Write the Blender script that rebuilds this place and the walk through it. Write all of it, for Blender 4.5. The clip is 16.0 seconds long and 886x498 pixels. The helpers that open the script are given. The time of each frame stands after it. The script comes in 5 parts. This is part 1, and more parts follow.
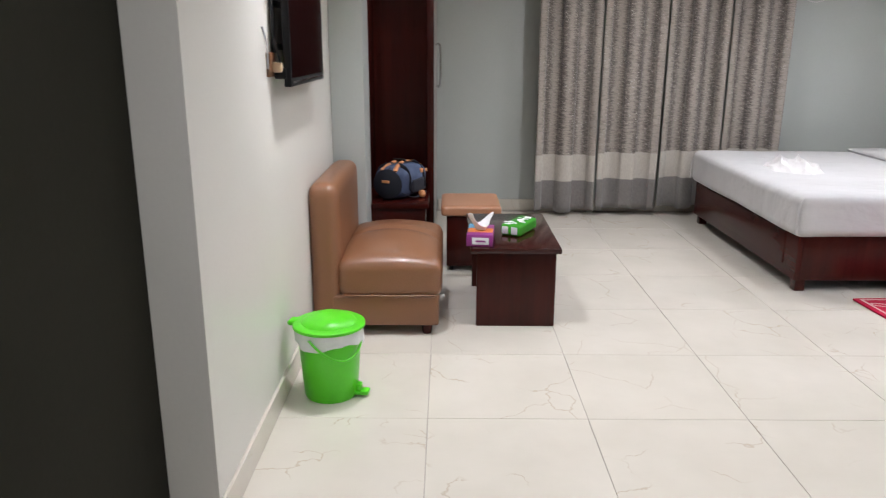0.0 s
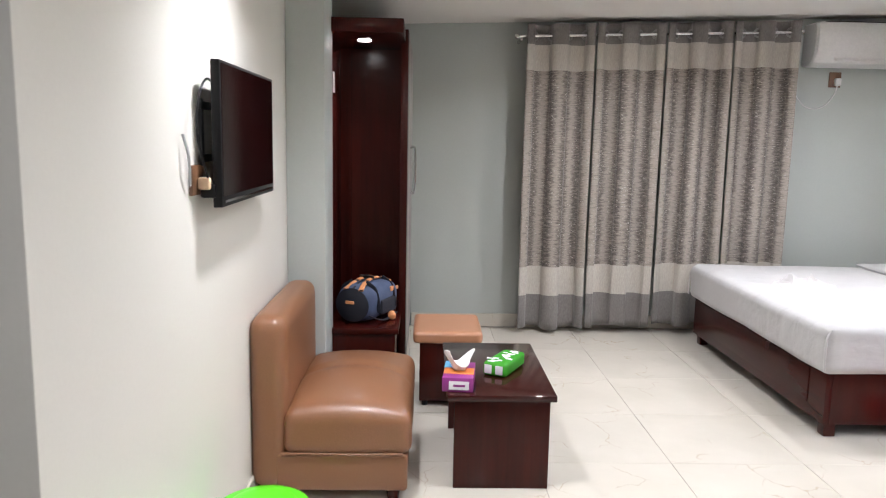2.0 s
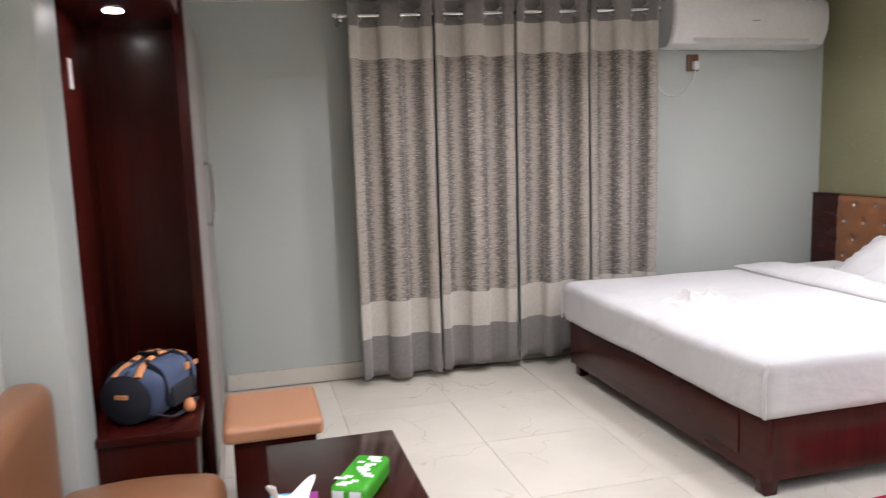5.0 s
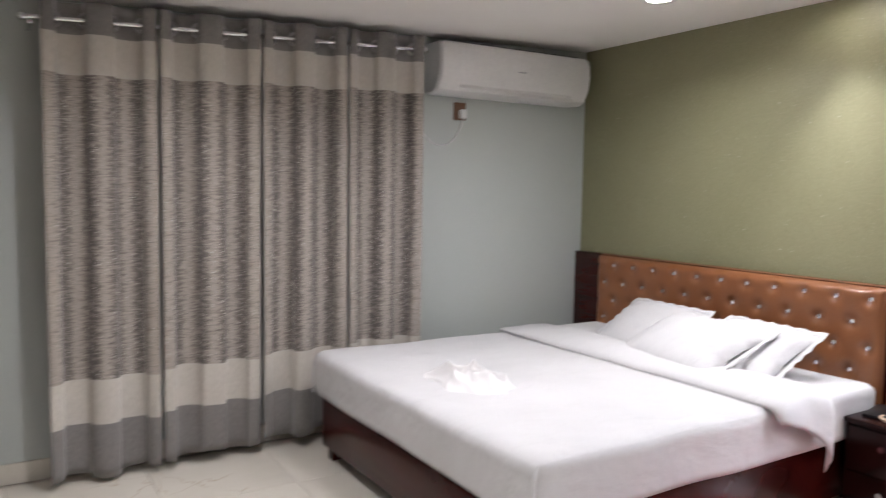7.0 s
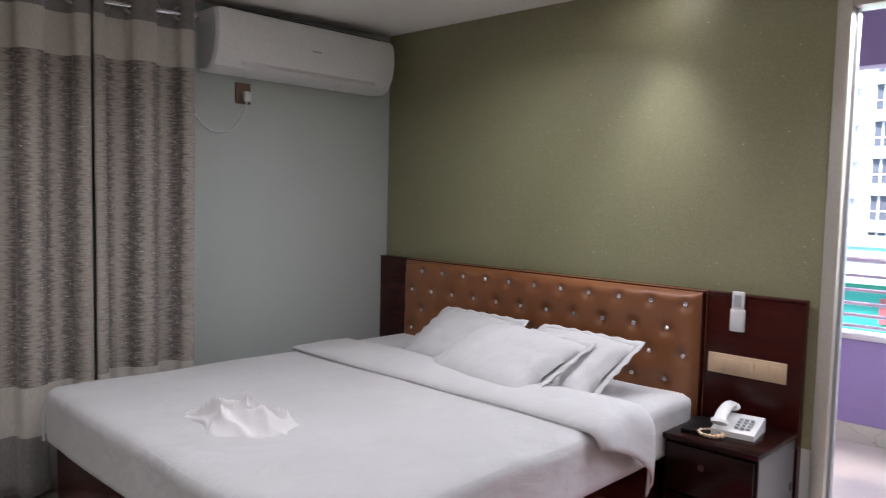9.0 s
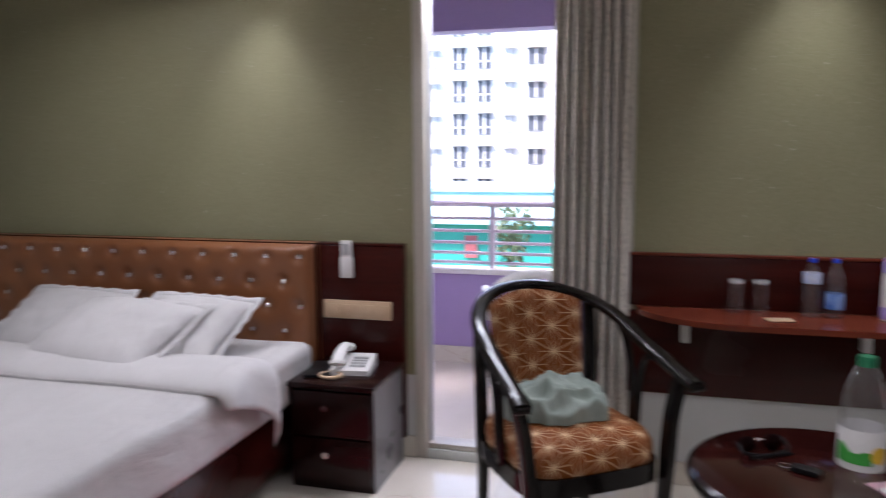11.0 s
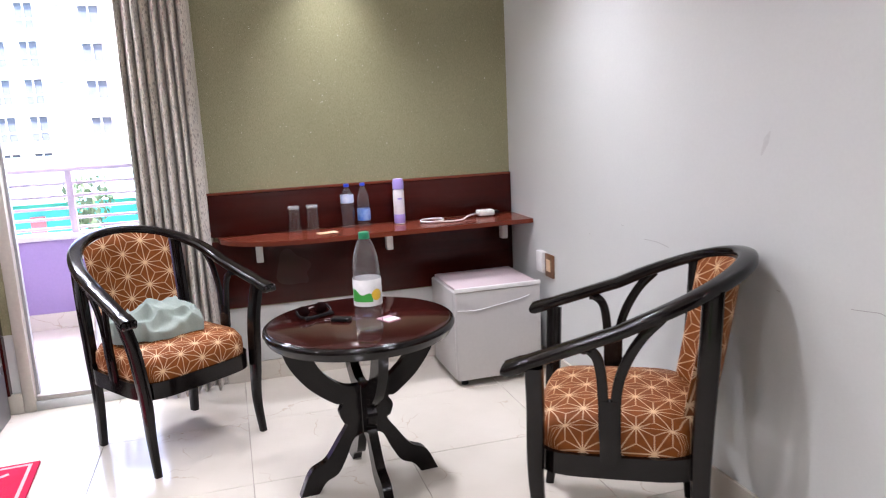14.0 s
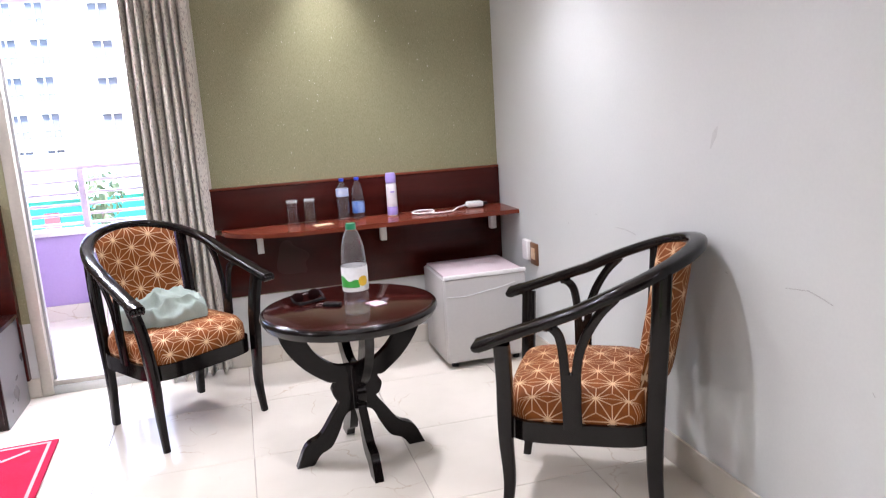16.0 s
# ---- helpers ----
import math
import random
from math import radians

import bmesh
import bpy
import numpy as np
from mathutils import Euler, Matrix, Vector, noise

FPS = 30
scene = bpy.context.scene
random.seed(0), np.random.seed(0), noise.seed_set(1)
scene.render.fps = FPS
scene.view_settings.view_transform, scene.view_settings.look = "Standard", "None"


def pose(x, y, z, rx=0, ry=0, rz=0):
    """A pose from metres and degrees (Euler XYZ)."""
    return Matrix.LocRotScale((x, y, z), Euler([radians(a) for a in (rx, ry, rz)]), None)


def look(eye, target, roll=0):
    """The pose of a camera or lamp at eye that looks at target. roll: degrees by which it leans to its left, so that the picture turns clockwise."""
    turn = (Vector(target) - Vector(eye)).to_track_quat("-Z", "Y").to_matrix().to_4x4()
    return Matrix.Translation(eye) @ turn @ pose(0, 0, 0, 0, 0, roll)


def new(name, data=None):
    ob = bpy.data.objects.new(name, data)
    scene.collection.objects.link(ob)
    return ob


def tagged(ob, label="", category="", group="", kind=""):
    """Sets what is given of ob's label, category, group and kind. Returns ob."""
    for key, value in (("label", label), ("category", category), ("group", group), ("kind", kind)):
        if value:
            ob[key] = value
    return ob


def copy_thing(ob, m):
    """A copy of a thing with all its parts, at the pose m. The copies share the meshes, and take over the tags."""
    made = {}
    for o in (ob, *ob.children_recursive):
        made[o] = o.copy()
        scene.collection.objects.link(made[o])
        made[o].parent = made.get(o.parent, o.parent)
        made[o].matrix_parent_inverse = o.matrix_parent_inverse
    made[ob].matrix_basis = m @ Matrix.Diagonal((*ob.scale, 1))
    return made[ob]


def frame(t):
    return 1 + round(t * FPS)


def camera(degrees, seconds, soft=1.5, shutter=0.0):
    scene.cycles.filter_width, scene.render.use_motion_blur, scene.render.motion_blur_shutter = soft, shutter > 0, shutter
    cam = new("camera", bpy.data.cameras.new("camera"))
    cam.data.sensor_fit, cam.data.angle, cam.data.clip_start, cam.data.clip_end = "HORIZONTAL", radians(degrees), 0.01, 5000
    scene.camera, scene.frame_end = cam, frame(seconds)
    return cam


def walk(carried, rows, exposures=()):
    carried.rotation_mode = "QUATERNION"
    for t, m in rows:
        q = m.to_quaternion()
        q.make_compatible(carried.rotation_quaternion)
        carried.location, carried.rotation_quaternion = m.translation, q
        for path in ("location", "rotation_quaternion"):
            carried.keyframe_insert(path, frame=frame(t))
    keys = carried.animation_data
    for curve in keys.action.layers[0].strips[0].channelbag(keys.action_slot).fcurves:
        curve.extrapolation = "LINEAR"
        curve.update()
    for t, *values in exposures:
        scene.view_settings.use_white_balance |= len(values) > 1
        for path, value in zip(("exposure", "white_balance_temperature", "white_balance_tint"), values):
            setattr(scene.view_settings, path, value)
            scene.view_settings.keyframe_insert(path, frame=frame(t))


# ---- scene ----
cam = camera(61.7, 16.0, soft=1.1, shutter=0.5)
PATH = [
    (0, (-0.057, -0.119, 1.345), (-0.063, 1.81, 0.816), 0.2),
    (0.5, (-0.063, -0.032, 1.375), (0.031, 1.882, 0.803), 0.9),
    (1, (-0.112, 0.099, 1.384), (0.062, 2.057, 1.015), 2.3),
    (1.5, (-0.082, 0.27, 1.403), (0.063, 2.241, 1.094), 0.9),
    (2, (-0.039, 0.492, 1.401), (0.015, 2.47, 1.112), 1.1),
    (2.5, (-0.019, 0.677, 1.424), (0.175, 2.65, 1.158), 0.9),
    (3, (-0.096, 0.933, 1.378), (0.158, 2.905, 1.158), -0.2),
    (3.2, (-0.083, 0.982, 1.379), (0.064, 2.962, 1.136), -0.0),
    (5.3, (0.058, 1.671, 1.397), (0.679, 3.554, 1.14), -0.6),
    (5.5, (0.07, 1.727, 1.401), (0.766, 3.587, 1.168), 0.5),
    (6, (0.231, 1.876, 1.366), (1.004, 3.715, 1.227), 0.7),
    (6.5, (0.331, 1.942, 1.38), (1.163, 3.752, 1.204), -0.1),
    (7, (0.429, 2.089, 1.417), (1.482, 3.781, 1.255), 0.9),
    (7.5, (0.638, 2.19, 1.355), (1.83, 3.792, 1.246), -0.4),
    (8, (0.792, 2.348, 1.371), (2.045, 3.895, 1.18), -1.3),
    (8.2, (0.873, 2.384, 1.379), (2.16, 3.905, 1.204), -0.2),
    (10.3, (0.852, 2.563, 1.378), (2.611, 3.483, 1.133), 0.1),
    (10.5, (0.827, 2.584, 1.388), (2.647, 3.373, 1.137), 0.6),
    (11, (0.876, 2.431, 1.384), (2.791, 2.951, 1.136), -0.3),
    (11.5, (0.932, 2.349, 1.383), (2.908, 2.45, 1.088), -1.7),
    (12, (0.899, 2.342, 1.377), (2.865, 2.121, 1.086), -2.5),
    (12.5, (0.794, 2.366, 1.368), (2.728, 1.966, 1.049), -0.8),
    (13, (0.584, 2.305, 1.353), (2.529, 2.017, 0.986), 0.3),
    (13.5, (0.406, 2.299, 1.35), (2.331, 1.891, 0.997), -2.4),
    (14, (0.211, 2.368, 1.341), (2.102, 1.833, 0.97), -2.8),
    (14.5, (0.097, 2.381, 1.338), (1.993, 1.843, 0.995), -1.6),
    (15, (0.057, 2.344, 1.355), (1.946, 1.81, 0.974), -1.6),
    (15.5, (-0.007, 2.329, 1.372), (1.892, 1.81, 1.019), -2.4),
    (16, (-0.017, 2.32, 1.364), (1.878, 1.816, 0.973), -3.6),
]
# the camera's white balance, kelvin and tint, drifts along the walk
BY_HALL, BY_BED, BY_DOOR = (6250, 14), (6400, 18), (6180, 21)
STOPS = [(0.0, 3.65), (1.0, 3.75), (1.5, 4.02), (2.5, 4.02), (3.0, 4.12), (6.0, 3.85), (8.0, 3.45), (10.3, 2.6), (11.5, 2.95), (12.0, 3.45), (12.5, 3.88), (13.0, 3.82), (13.5, 3.62), (14.3, 4.27), (16.0, 4.22)]
walk(cam, [(t, look(eye, target, roll)) for t, eye, target, roll in PATH], [(t, s, *(BY_DOOR if t > 10 else BY_BED if t == 6.0 else BY_HALL)) for t, s in STOPS])
SKY, LAMP_W, NICHE_W = 0.15, 6.0, 0.9

# ---- world, sun, lamps ----
world = bpy.data.worlds.new("sky")
scene.world = world
world.use_nodes = True
wn = world.node_tree
sky = wn.nodes.new("ShaderNodeTexSky")
sky.sky_type = "NISHITA"
sky.sun_disc = False
sky.sun_elevation, sky.sun_rotation = radians(48), radians(150)
sky.dust_density, sky.air_density = 3.0, 1.0
wn.links.new(sky.outputs[0], wn.nodes["Background"].inputs[0])
wn.nodes["Background"].inputs[1].default_value = SKY

sun = new("sun", bpy.data.lights.new("sun", "SUN"))
sun.data.energy, sun.data.angle, sun.data.color = 3.0, radians(10), (1.0, 0.96, 0.9)
sun.matrix_basis = look((0, 0, 30), (16, -22, 0))

# area lamp added under the balcony door's head, standing in for skylight
daylight = new("door_daylight", bpy.data.lights.new("door_daylight", "AREA"))
daylight.data.shape, daylight.data.size, daylight.data.size_y = "RECTANGLE", 0.10, 0.55
daylight.data.energy, daylight.data.color = 2.2, (0.90, 0.95, 1.0)
daylight.matrix_basis = pose(4.10, 3.07, 2.12, 0, 0, 0)


# ---- plan ----
X_W, X_E, Y_S, Y_N = -0.69, 4.03, 0.89, 6.03
CEIL0, CEIL_SLOPE = 2.238, 0.034          # the ceiling is a little out of level


def ceil_at(x):
    return CEIL0 + CEIL_SLOPE * x


# recessed downlights: x, y, power, beam
LIGHTS = [(3.24, 4.66, 0.85, 174), (2.25, 4.38, 0.95, 174), (1.15, 4.75, 1.05, 174), (3.80, 4.12, 0.95, 76), (3.80, 1.83, 1.0, 76),
          (3.72, 3.05, 0.55, 96), (2.95, 1.50, 1.0, 125), (1.9, 2.2, 0.75, 174), (0.6, 2.9, 0.7, 174), (-0.28, 2.78, 1.25, 130), (0.0, 0.7, 1.0, 174)]
SCUFFS = [((2.645, 0.823), (2.56, 0.826), (2.484, 0.818)), ((1.67, 0.793), (1.584, 0.805), (1.54, 0.797), (1.496, 0.786)), ((1.937, 0.784), (1.925, 0.782)), ((2.815, 0.854), (2.80, 0.853)), ((3.09, 0.778), (3.08, 0.779)), ((2.286, 0.806), (2.208, 0.819)), ((1.36, 0.60), (1.352, 0.59))]


# ---- materials ----
def nodes_of(name):
    m = bpy.data.materials.new(name)
    m.use_nodes = True
    return m, m.node_tree, m.node_tree.nodes["Principled BSDF"]


def link(nt, a, b):
    nt.links.new(a, b)


def math_node(nt, op, a, b=None, c=None):
    n = nt.nodes.new("ShaderNodeMath")
    n.operation = op
    for i, v in enumerate((a, b, c)):
        if v is None:
            continue
        if hasattr(v, "node"):
            link(nt, v, n.inputs[i])
        else:
            n.inputs[i].default_value = v
    return n.outputs[0]


def mix_col(nt, fac, a, b, mode="MIX"):
    n = nt.nodes.new("ShaderNodeMix")
    n.data_type, n.blend_type = "RGBA", mode
    for sock, v in ((n.inputs[0], fac), (n.inputs[6], a), (n.inputs[7], b)):
        if hasattr(v, "node"):
            link(nt, v, sock)
        elif isinstance(v, (int, float)):
            sock.default_value = v
        else:
            sock.default_value = (*v, 1)
    return n.outputs[2]


def coords(nt, scale=(1, 1, 1), shift=None):
    tc = nt.nodes.new("ShaderNodeTexCoord")
    mp = nt.nodes.new("ShaderNodeMapping")
    mp.inputs["Scale"].default_value = scale
    link(nt, tc.outputs["Object"], mp.inputs["Vector"])
    if shift is not None:
        link(nt, shift, mp.inputs["Location"])
    return mp.outputs[0]


def noise_tex(nt, vec, scale, detail=4.0, rough=0.55, distortion=0.0):
    n = nt.nodes.new("ShaderNodeTexNoise")
    n.inputs["Scale"].default_value = scale
    n.inputs["Detail"].default_value = detail
    n.inputs["Roughness"].default_value = rough
    n.inputs["Distortion"].default_value = distortion
    link(nt, vec, n.inputs["Vector"])
    return n.outputs["Fac"]


def ramp(nt, fac, lo, hi):
    n = nt.nodes.new("ShaderNodeMapRange")
    n.inputs["From Min"].default_value, n.inputs["From Max"].default_value = lo, hi
    link(nt, fac, n.inputs["Value"])
    return n.outputs[0]


def bump(nt, bsdf, height, strength, distance=0.01):
    n = nt.nodes.new("ShaderNodeBump")
    n.inputs["Strength"].default_value, n.inputs["Distance"].default_value = strength, distance
    link(nt, height, n.inputs["Height"])
    link(nt, n.outputs[0], bsdf.inputs["Normal"])


def surface(name, col, col2=None, rough=0.5, big=1.5, fine=60.0, bumpy=0.1, metal=0.0, coat=0.0, stretch=(1, 1, 1), spec=0.5, rough_var=0.08):
    """A plain surface with two scales of variation and fine relief."""
    m, nt, b = nodes_of(name)
    col2 = col2 or tuple(c * 0.82 for c in col)
    v = coords(nt, stretch)
    n1, n2 = noise_tex(nt, v, big, 5), noise_tex(nt, v, fine, 3)
    f = ramp(nt, math_node(nt, "ADD", math_node(nt, "MULTIPLY", n1, 0.7), math_node(nt, "MULTIPLY", n2, 0.3)), 0.35, 0.65)
    link(nt, mix_col(nt, f, col, col2), b.inputs["Base Color"])
    link(nt, math_node(nt, "MULTIPLY_ADD", n1, rough_var, rough - rough_var / 2), b.inputs["Roughness"])
    b.inputs["Metallic"].default_value = metal
    b.inputs["Coat Weight"].default_value = coat
    b.inputs["Coat Roughness"].default_value = 0.08
    b.inputs["Specular IOR Level"].default_value = spec
    if bumpy:
        bump(nt, b, n2, bumpy, 0.004)
    return m


def wood(name, dark, light, axis=2, rough=0.25, coat=0.06, grain=14.0):
    m, nt, b = nodes_of(name)
    st = [grain, grain, grain]
    st[axis] = grain * 0.06
    v = coords(nt, tuple(st))
    n1 = noise_tex(nt, v, 1.0, 6, 0.6, 0.6)
    v2 = coords(nt, tuple(s * 6 for s in st))
    n2 = noise_tex(nt, v2, 1.0, 3)
    big = noise_tex(nt, coords(nt), 1.3, 3)
    f = ramp(nt, math_node(nt, "ADD", math_node(nt, "MULTIPLY", n1, 0.75), math_node(nt, "MULTIPLY", n2, 0.25)), 0.36, 0.66)
    c = mix_col(nt, f, dark, light)
    c = mix_col(nt, ramp(nt, big, 0.3, 0.75), c, tuple(0.85 * d for d in dark))
    link(nt, c, b.inputs["Base Color"])
    link(nt, math_node(nt, "MULTIPLY_ADD", big, 0.12, rough - 0.06), b.inputs["Roughness"])
    b.inputs["Coat Weight"].default_value, b.inputs["Coat Roughness"].default_value = coat, 0.12
    b.inputs["Specular IOR Level"].default_value = 0.22
    bump(nt, b, n2, 0.06, 0.002)
    return m


def tile_material():
    """Cream polished porcelain with thin brown veins, shifted from tile to tile."""
    m, nt, b = nodes_of("cream_tile")
    info = nt.nodes.new("ShaderNodeObjectInfo")
    comb = nt.nodes.new("ShaderNodeCombineXYZ")
    link(nt, math_node(nt, "MULTIPLY", info.outputs["Random"], 37.0), comb.inputs[0])
    link(nt, math_node(nt, "MULTIPLY", info.outputs["Random"], 91.0), comb.inputs[1])
    v = coords(nt, (1, 1, 1), comb.outputs[0])
    warp = nt.nodes.new("ShaderNodeTexNoise")
    warp.inputs["Scale"].default_value, warp.inputs["Detail"].default_value = 5.0, 5.0
    link(nt, v, warp.inputs["Vector"])
    add = nt.nodes.new("ShaderNodeVectorMath")
    add.operation = "MULTIPLY_ADD"
    link(nt, warp.outputs["Color"], add.inputs[0])
    add.inputs[1].default_value = (0.22, 0.22, 0.22)
    link(nt, v, add.inputs[2])
    vor = nt.nodes.new("ShaderNodeTexVoronoi")
    vor.feature = "DISTANCE_TO_EDGE"
    vor.inputs["Scale"].default_value = 2.6
    link(nt, add.outputs[0], vor.inputs["Vector"])
    gate = ramp(nt, noise_tex(nt, v, 3.5, 2), 0.5, 0.58)
    vein = math_node(nt, "MULTIPLY", math_node(nt, "SUBTRACT", 1.0, ramp(nt, vor.outputs["Distance"], 0.002, 0.009)), gate)
    cloud = noise_tex(nt, v, 2.2, 5)
    base = mix_col(nt, ramp(nt, cloud, 0.3, 0.7), (0.655, 0.61, 0.535), (0.58, 0.54, 0.465))
    link(nt, mix_col(nt, math_node(nt, "MULTIPLY", vein, 0.40), base, (0.36, 0.25, 0.14)), b.inputs["Base Color"])
    link(nt, math_node(nt, "MULTIPLY_ADD", cloud, 0.08, 0.08), b.inputs["Roughness"])
    b.inputs["Specular IOR Level"].default_value = 0.5
    return m


def wallpaper_material():
    """Olive woven wallpaper with scattered glitter, whose glints are painted near-white."""
    m, nt, b = nodes_of("olive_wallpaper")
    v = coords(nt)
    weave = noise_tex(nt, coords(nt, (1, 2.2, 0.6)), 190, 3)
    n1 = noise_tex(nt, v, 1.1, 4)
    f = math_node(nt, "ADD", math_node(nt, "MULTIPLY", weave, 0.7), math_node(nt, "MULTIPLY", n1, 0.3))
    col = mix_col(nt, ramp(nt, f, 0.35, 0.65), (0.196, 0.187, 0.097), (0.305, 0.292, 0.175))
    vor = nt.nodes.new("ShaderNodeTexVoronoi")
    vor.inputs["Scale"].default_value = 26.0
    link(nt, v, vor.inputs["Vector"])
    fleck = math_node(nt, "LESS_THAN", vor.outputs["Distance"], 0.075)
    keep = math_node(nt, "GREATER_THAN", noise_tex(nt, v, 11.0, 1), 0.585)
    big_fl = math_node(nt, "MULTIPLY", fleck, keep)
    vs = nt.nodes.new("ShaderNodeTexVoronoi")
    vs.inputs["Scale"].default_value = 95.0
    link(nt, v, vs.inputs["Vector"])
    fine_glints = math_node(nt, "MULTIPLY", math_node(nt, "LESS_THAN", vs.outputs["Distance"], 0.11), math_node(nt, "GREATER_THAN", noise_tex(nt, v, 40.0, 1), 0.54))
    fl = math_node(nt, "MAXIMUM", math_node(nt, "MULTIPLY", big_fl, 0.5), math_node(nt, "MULTIPLY", fine_glints, 0.4))
    # the glitter's sparkle is put into the base colour as near-white
    link(nt, mix_col(nt, fl, col, (0.95, 0.95, 0.90)), b.inputs["Base Color"])
    link(nt, math_node(nt, "MULTIPLY_ADD", fl, -0.25, 0.46), b.inputs["Roughness"])
    bump(nt, b, weave, 0.25, 0.003)
    return m


def curtain_material(name, bands, dark=(0.105, 0.088, 0.079), pale=(0.325, 0.284, 0.247), fleck=(0.50, 0.47, 0.43)):
    """Grey woven curtain cloth with short dashes; cream bands and plain grey ends where bands are given as heights."""
    m, nt, b = nodes_of(name)
    v = coords(nt)
    dash = noise_tex(nt, coords(nt, (26, 26, 130)), 1.0, 3, 0.6)
    spots = noise_tex(nt, coords(nt, (60, 60, 150)), 1.0, 2)
    sx = nt.nodes.new("ShaderNodeSeparateXYZ")
    link(nt, v, sx.inputs[0])
    wob = math_node(nt, "MULTIPLY_ADD", noise_tex(nt, coords(nt, (9, 9, 0.3)), 1.0, 1), 3.0, math_node(nt, "MULTIPLY", sx.outputs[0], 58.0))
    stripe = math_node(nt, "MULTIPLY_ADD", math_node(nt, "SINE", wob), 0.5, 0.5)
    f = math_node(nt, "ADD", math_node(nt, "MULTIPLY", dash, 0.76), math_node(nt, "MULTIPLY", stripe, 0.24))
    pat = mix_col(nt, ramp(nt, f, 0.36, 0.62), dark, pale)
    pat = mix_col(nt, ramp(nt, spots, 0.62, 0.72), pat, fleck)
    if bands:
        z = nt.nodes.new("ShaderNodeSeparateXYZ")
        link(nt, v, z.inputs[0])
        zz = math_node(nt, "MULTIPLY_ADD", noise_tex(nt, v, 3.0, 1), 0.012, z.outputs[2])
        cream = mix_col(nt, ramp(nt, noise_tex(nt, coords(nt, (200, 200, 40)), 1.0, 2), 0.3, 0.7), (0.41, 0.375, 0.33), (0.50, 0.465, 0.415))
        plain = mix_col(nt, ramp(nt, noise_tex(nt, coords(nt, (150, 150, 60)), 1.0, 2), 0.3, 0.7), (0.150, 0.138, 0.130), (0.208, 0.192, 0.182))
        low, c0, c1, top = bands
        is_cream = math_node(nt, "MAXIMUM", math_node(nt, "MULTIPLY", math_node(nt, "GREATER_THAN", zz, low), math_node(nt, "LESS_THAN", zz, c0)),
                             math_node(nt, "MULTIPLY", math_node(nt, "GREATER_THAN", zz, c1), math_node(nt, "LESS_THAN", zz, top)))
        is_plain = math_node(nt, "MAXIMUM", math_node(nt, "LESS_THAN", zz, low), math_node(nt, "GREATER_THAN", zz, top))
        pat = mix_col(nt, is_cream, pat, cream)
        pat = mix_col(nt, is_plain, pat, plain)
    link(nt, pat, b.inputs["Base Color"])
    b.inputs["Roughness"].default_value = 0.75
    b.inputs["Sheen Weight"].default_value = 0.3
    bump(nt, b, dash, 0.25, 0.003)
    return m


def leaf_curtain():
    """Beige curtain cloth printed with short dark leaf flecks."""
    m, nt, b = nodes_of("leaf_curtain")
    weave = noise_tex(nt, coords(nt, (150, 150, 320)), 1.0, 2)
    cloth = mix_col(nt, ramp(nt, weave, 0.3, 0.7), (0.50, 0.465, 0.41), (0.63, 0.595, 0.53))
    for k, (tilt, sc) in enumerate(((38, 1.0), (-42, 1.15))):
        mp = nt.nodes.new("ShaderNodeMapping")
        tc = nt.nodes.new("ShaderNodeTexCoord")
        mp.inputs["Rotation"].default_value = (radians(tilt), 0, 0)
        mp.inputs["Scale"].default_value = (55 * sc, 95 * sc, 36 * sc)
        mp.inputs["Location"].default_value = (3.1 * k, 1.7 * k, 5.3 * k)
        link(nt, tc.outputs["Object"], mp.inputs["Vector"])
        vor = nt.nodes.new("ShaderNodeTexVoronoi")
        link(nt, mp.outputs[0], vor.inputs["Vector"])
        vor.inputs["Scale"].default_value = 1.0
        leaf = math_node(nt, "SUBTRACT", 1.0, ramp(nt, vor.outputs["Distance"], 0.24, 0.34))
        cloth = mix_col(nt, math_node(nt, "MULTIPLY", leaf, 0.62), cloth, (0.20, 0.185, 0.165))
    link(nt, cloth, b.inputs["Base Color"])
    b.inputs["Roughness"].default_value = 0.75
    b.inputs["Sheen Weight"].default_value = 0.2
    bump(nt, b, weave, 0.2, 0.002)
    return m


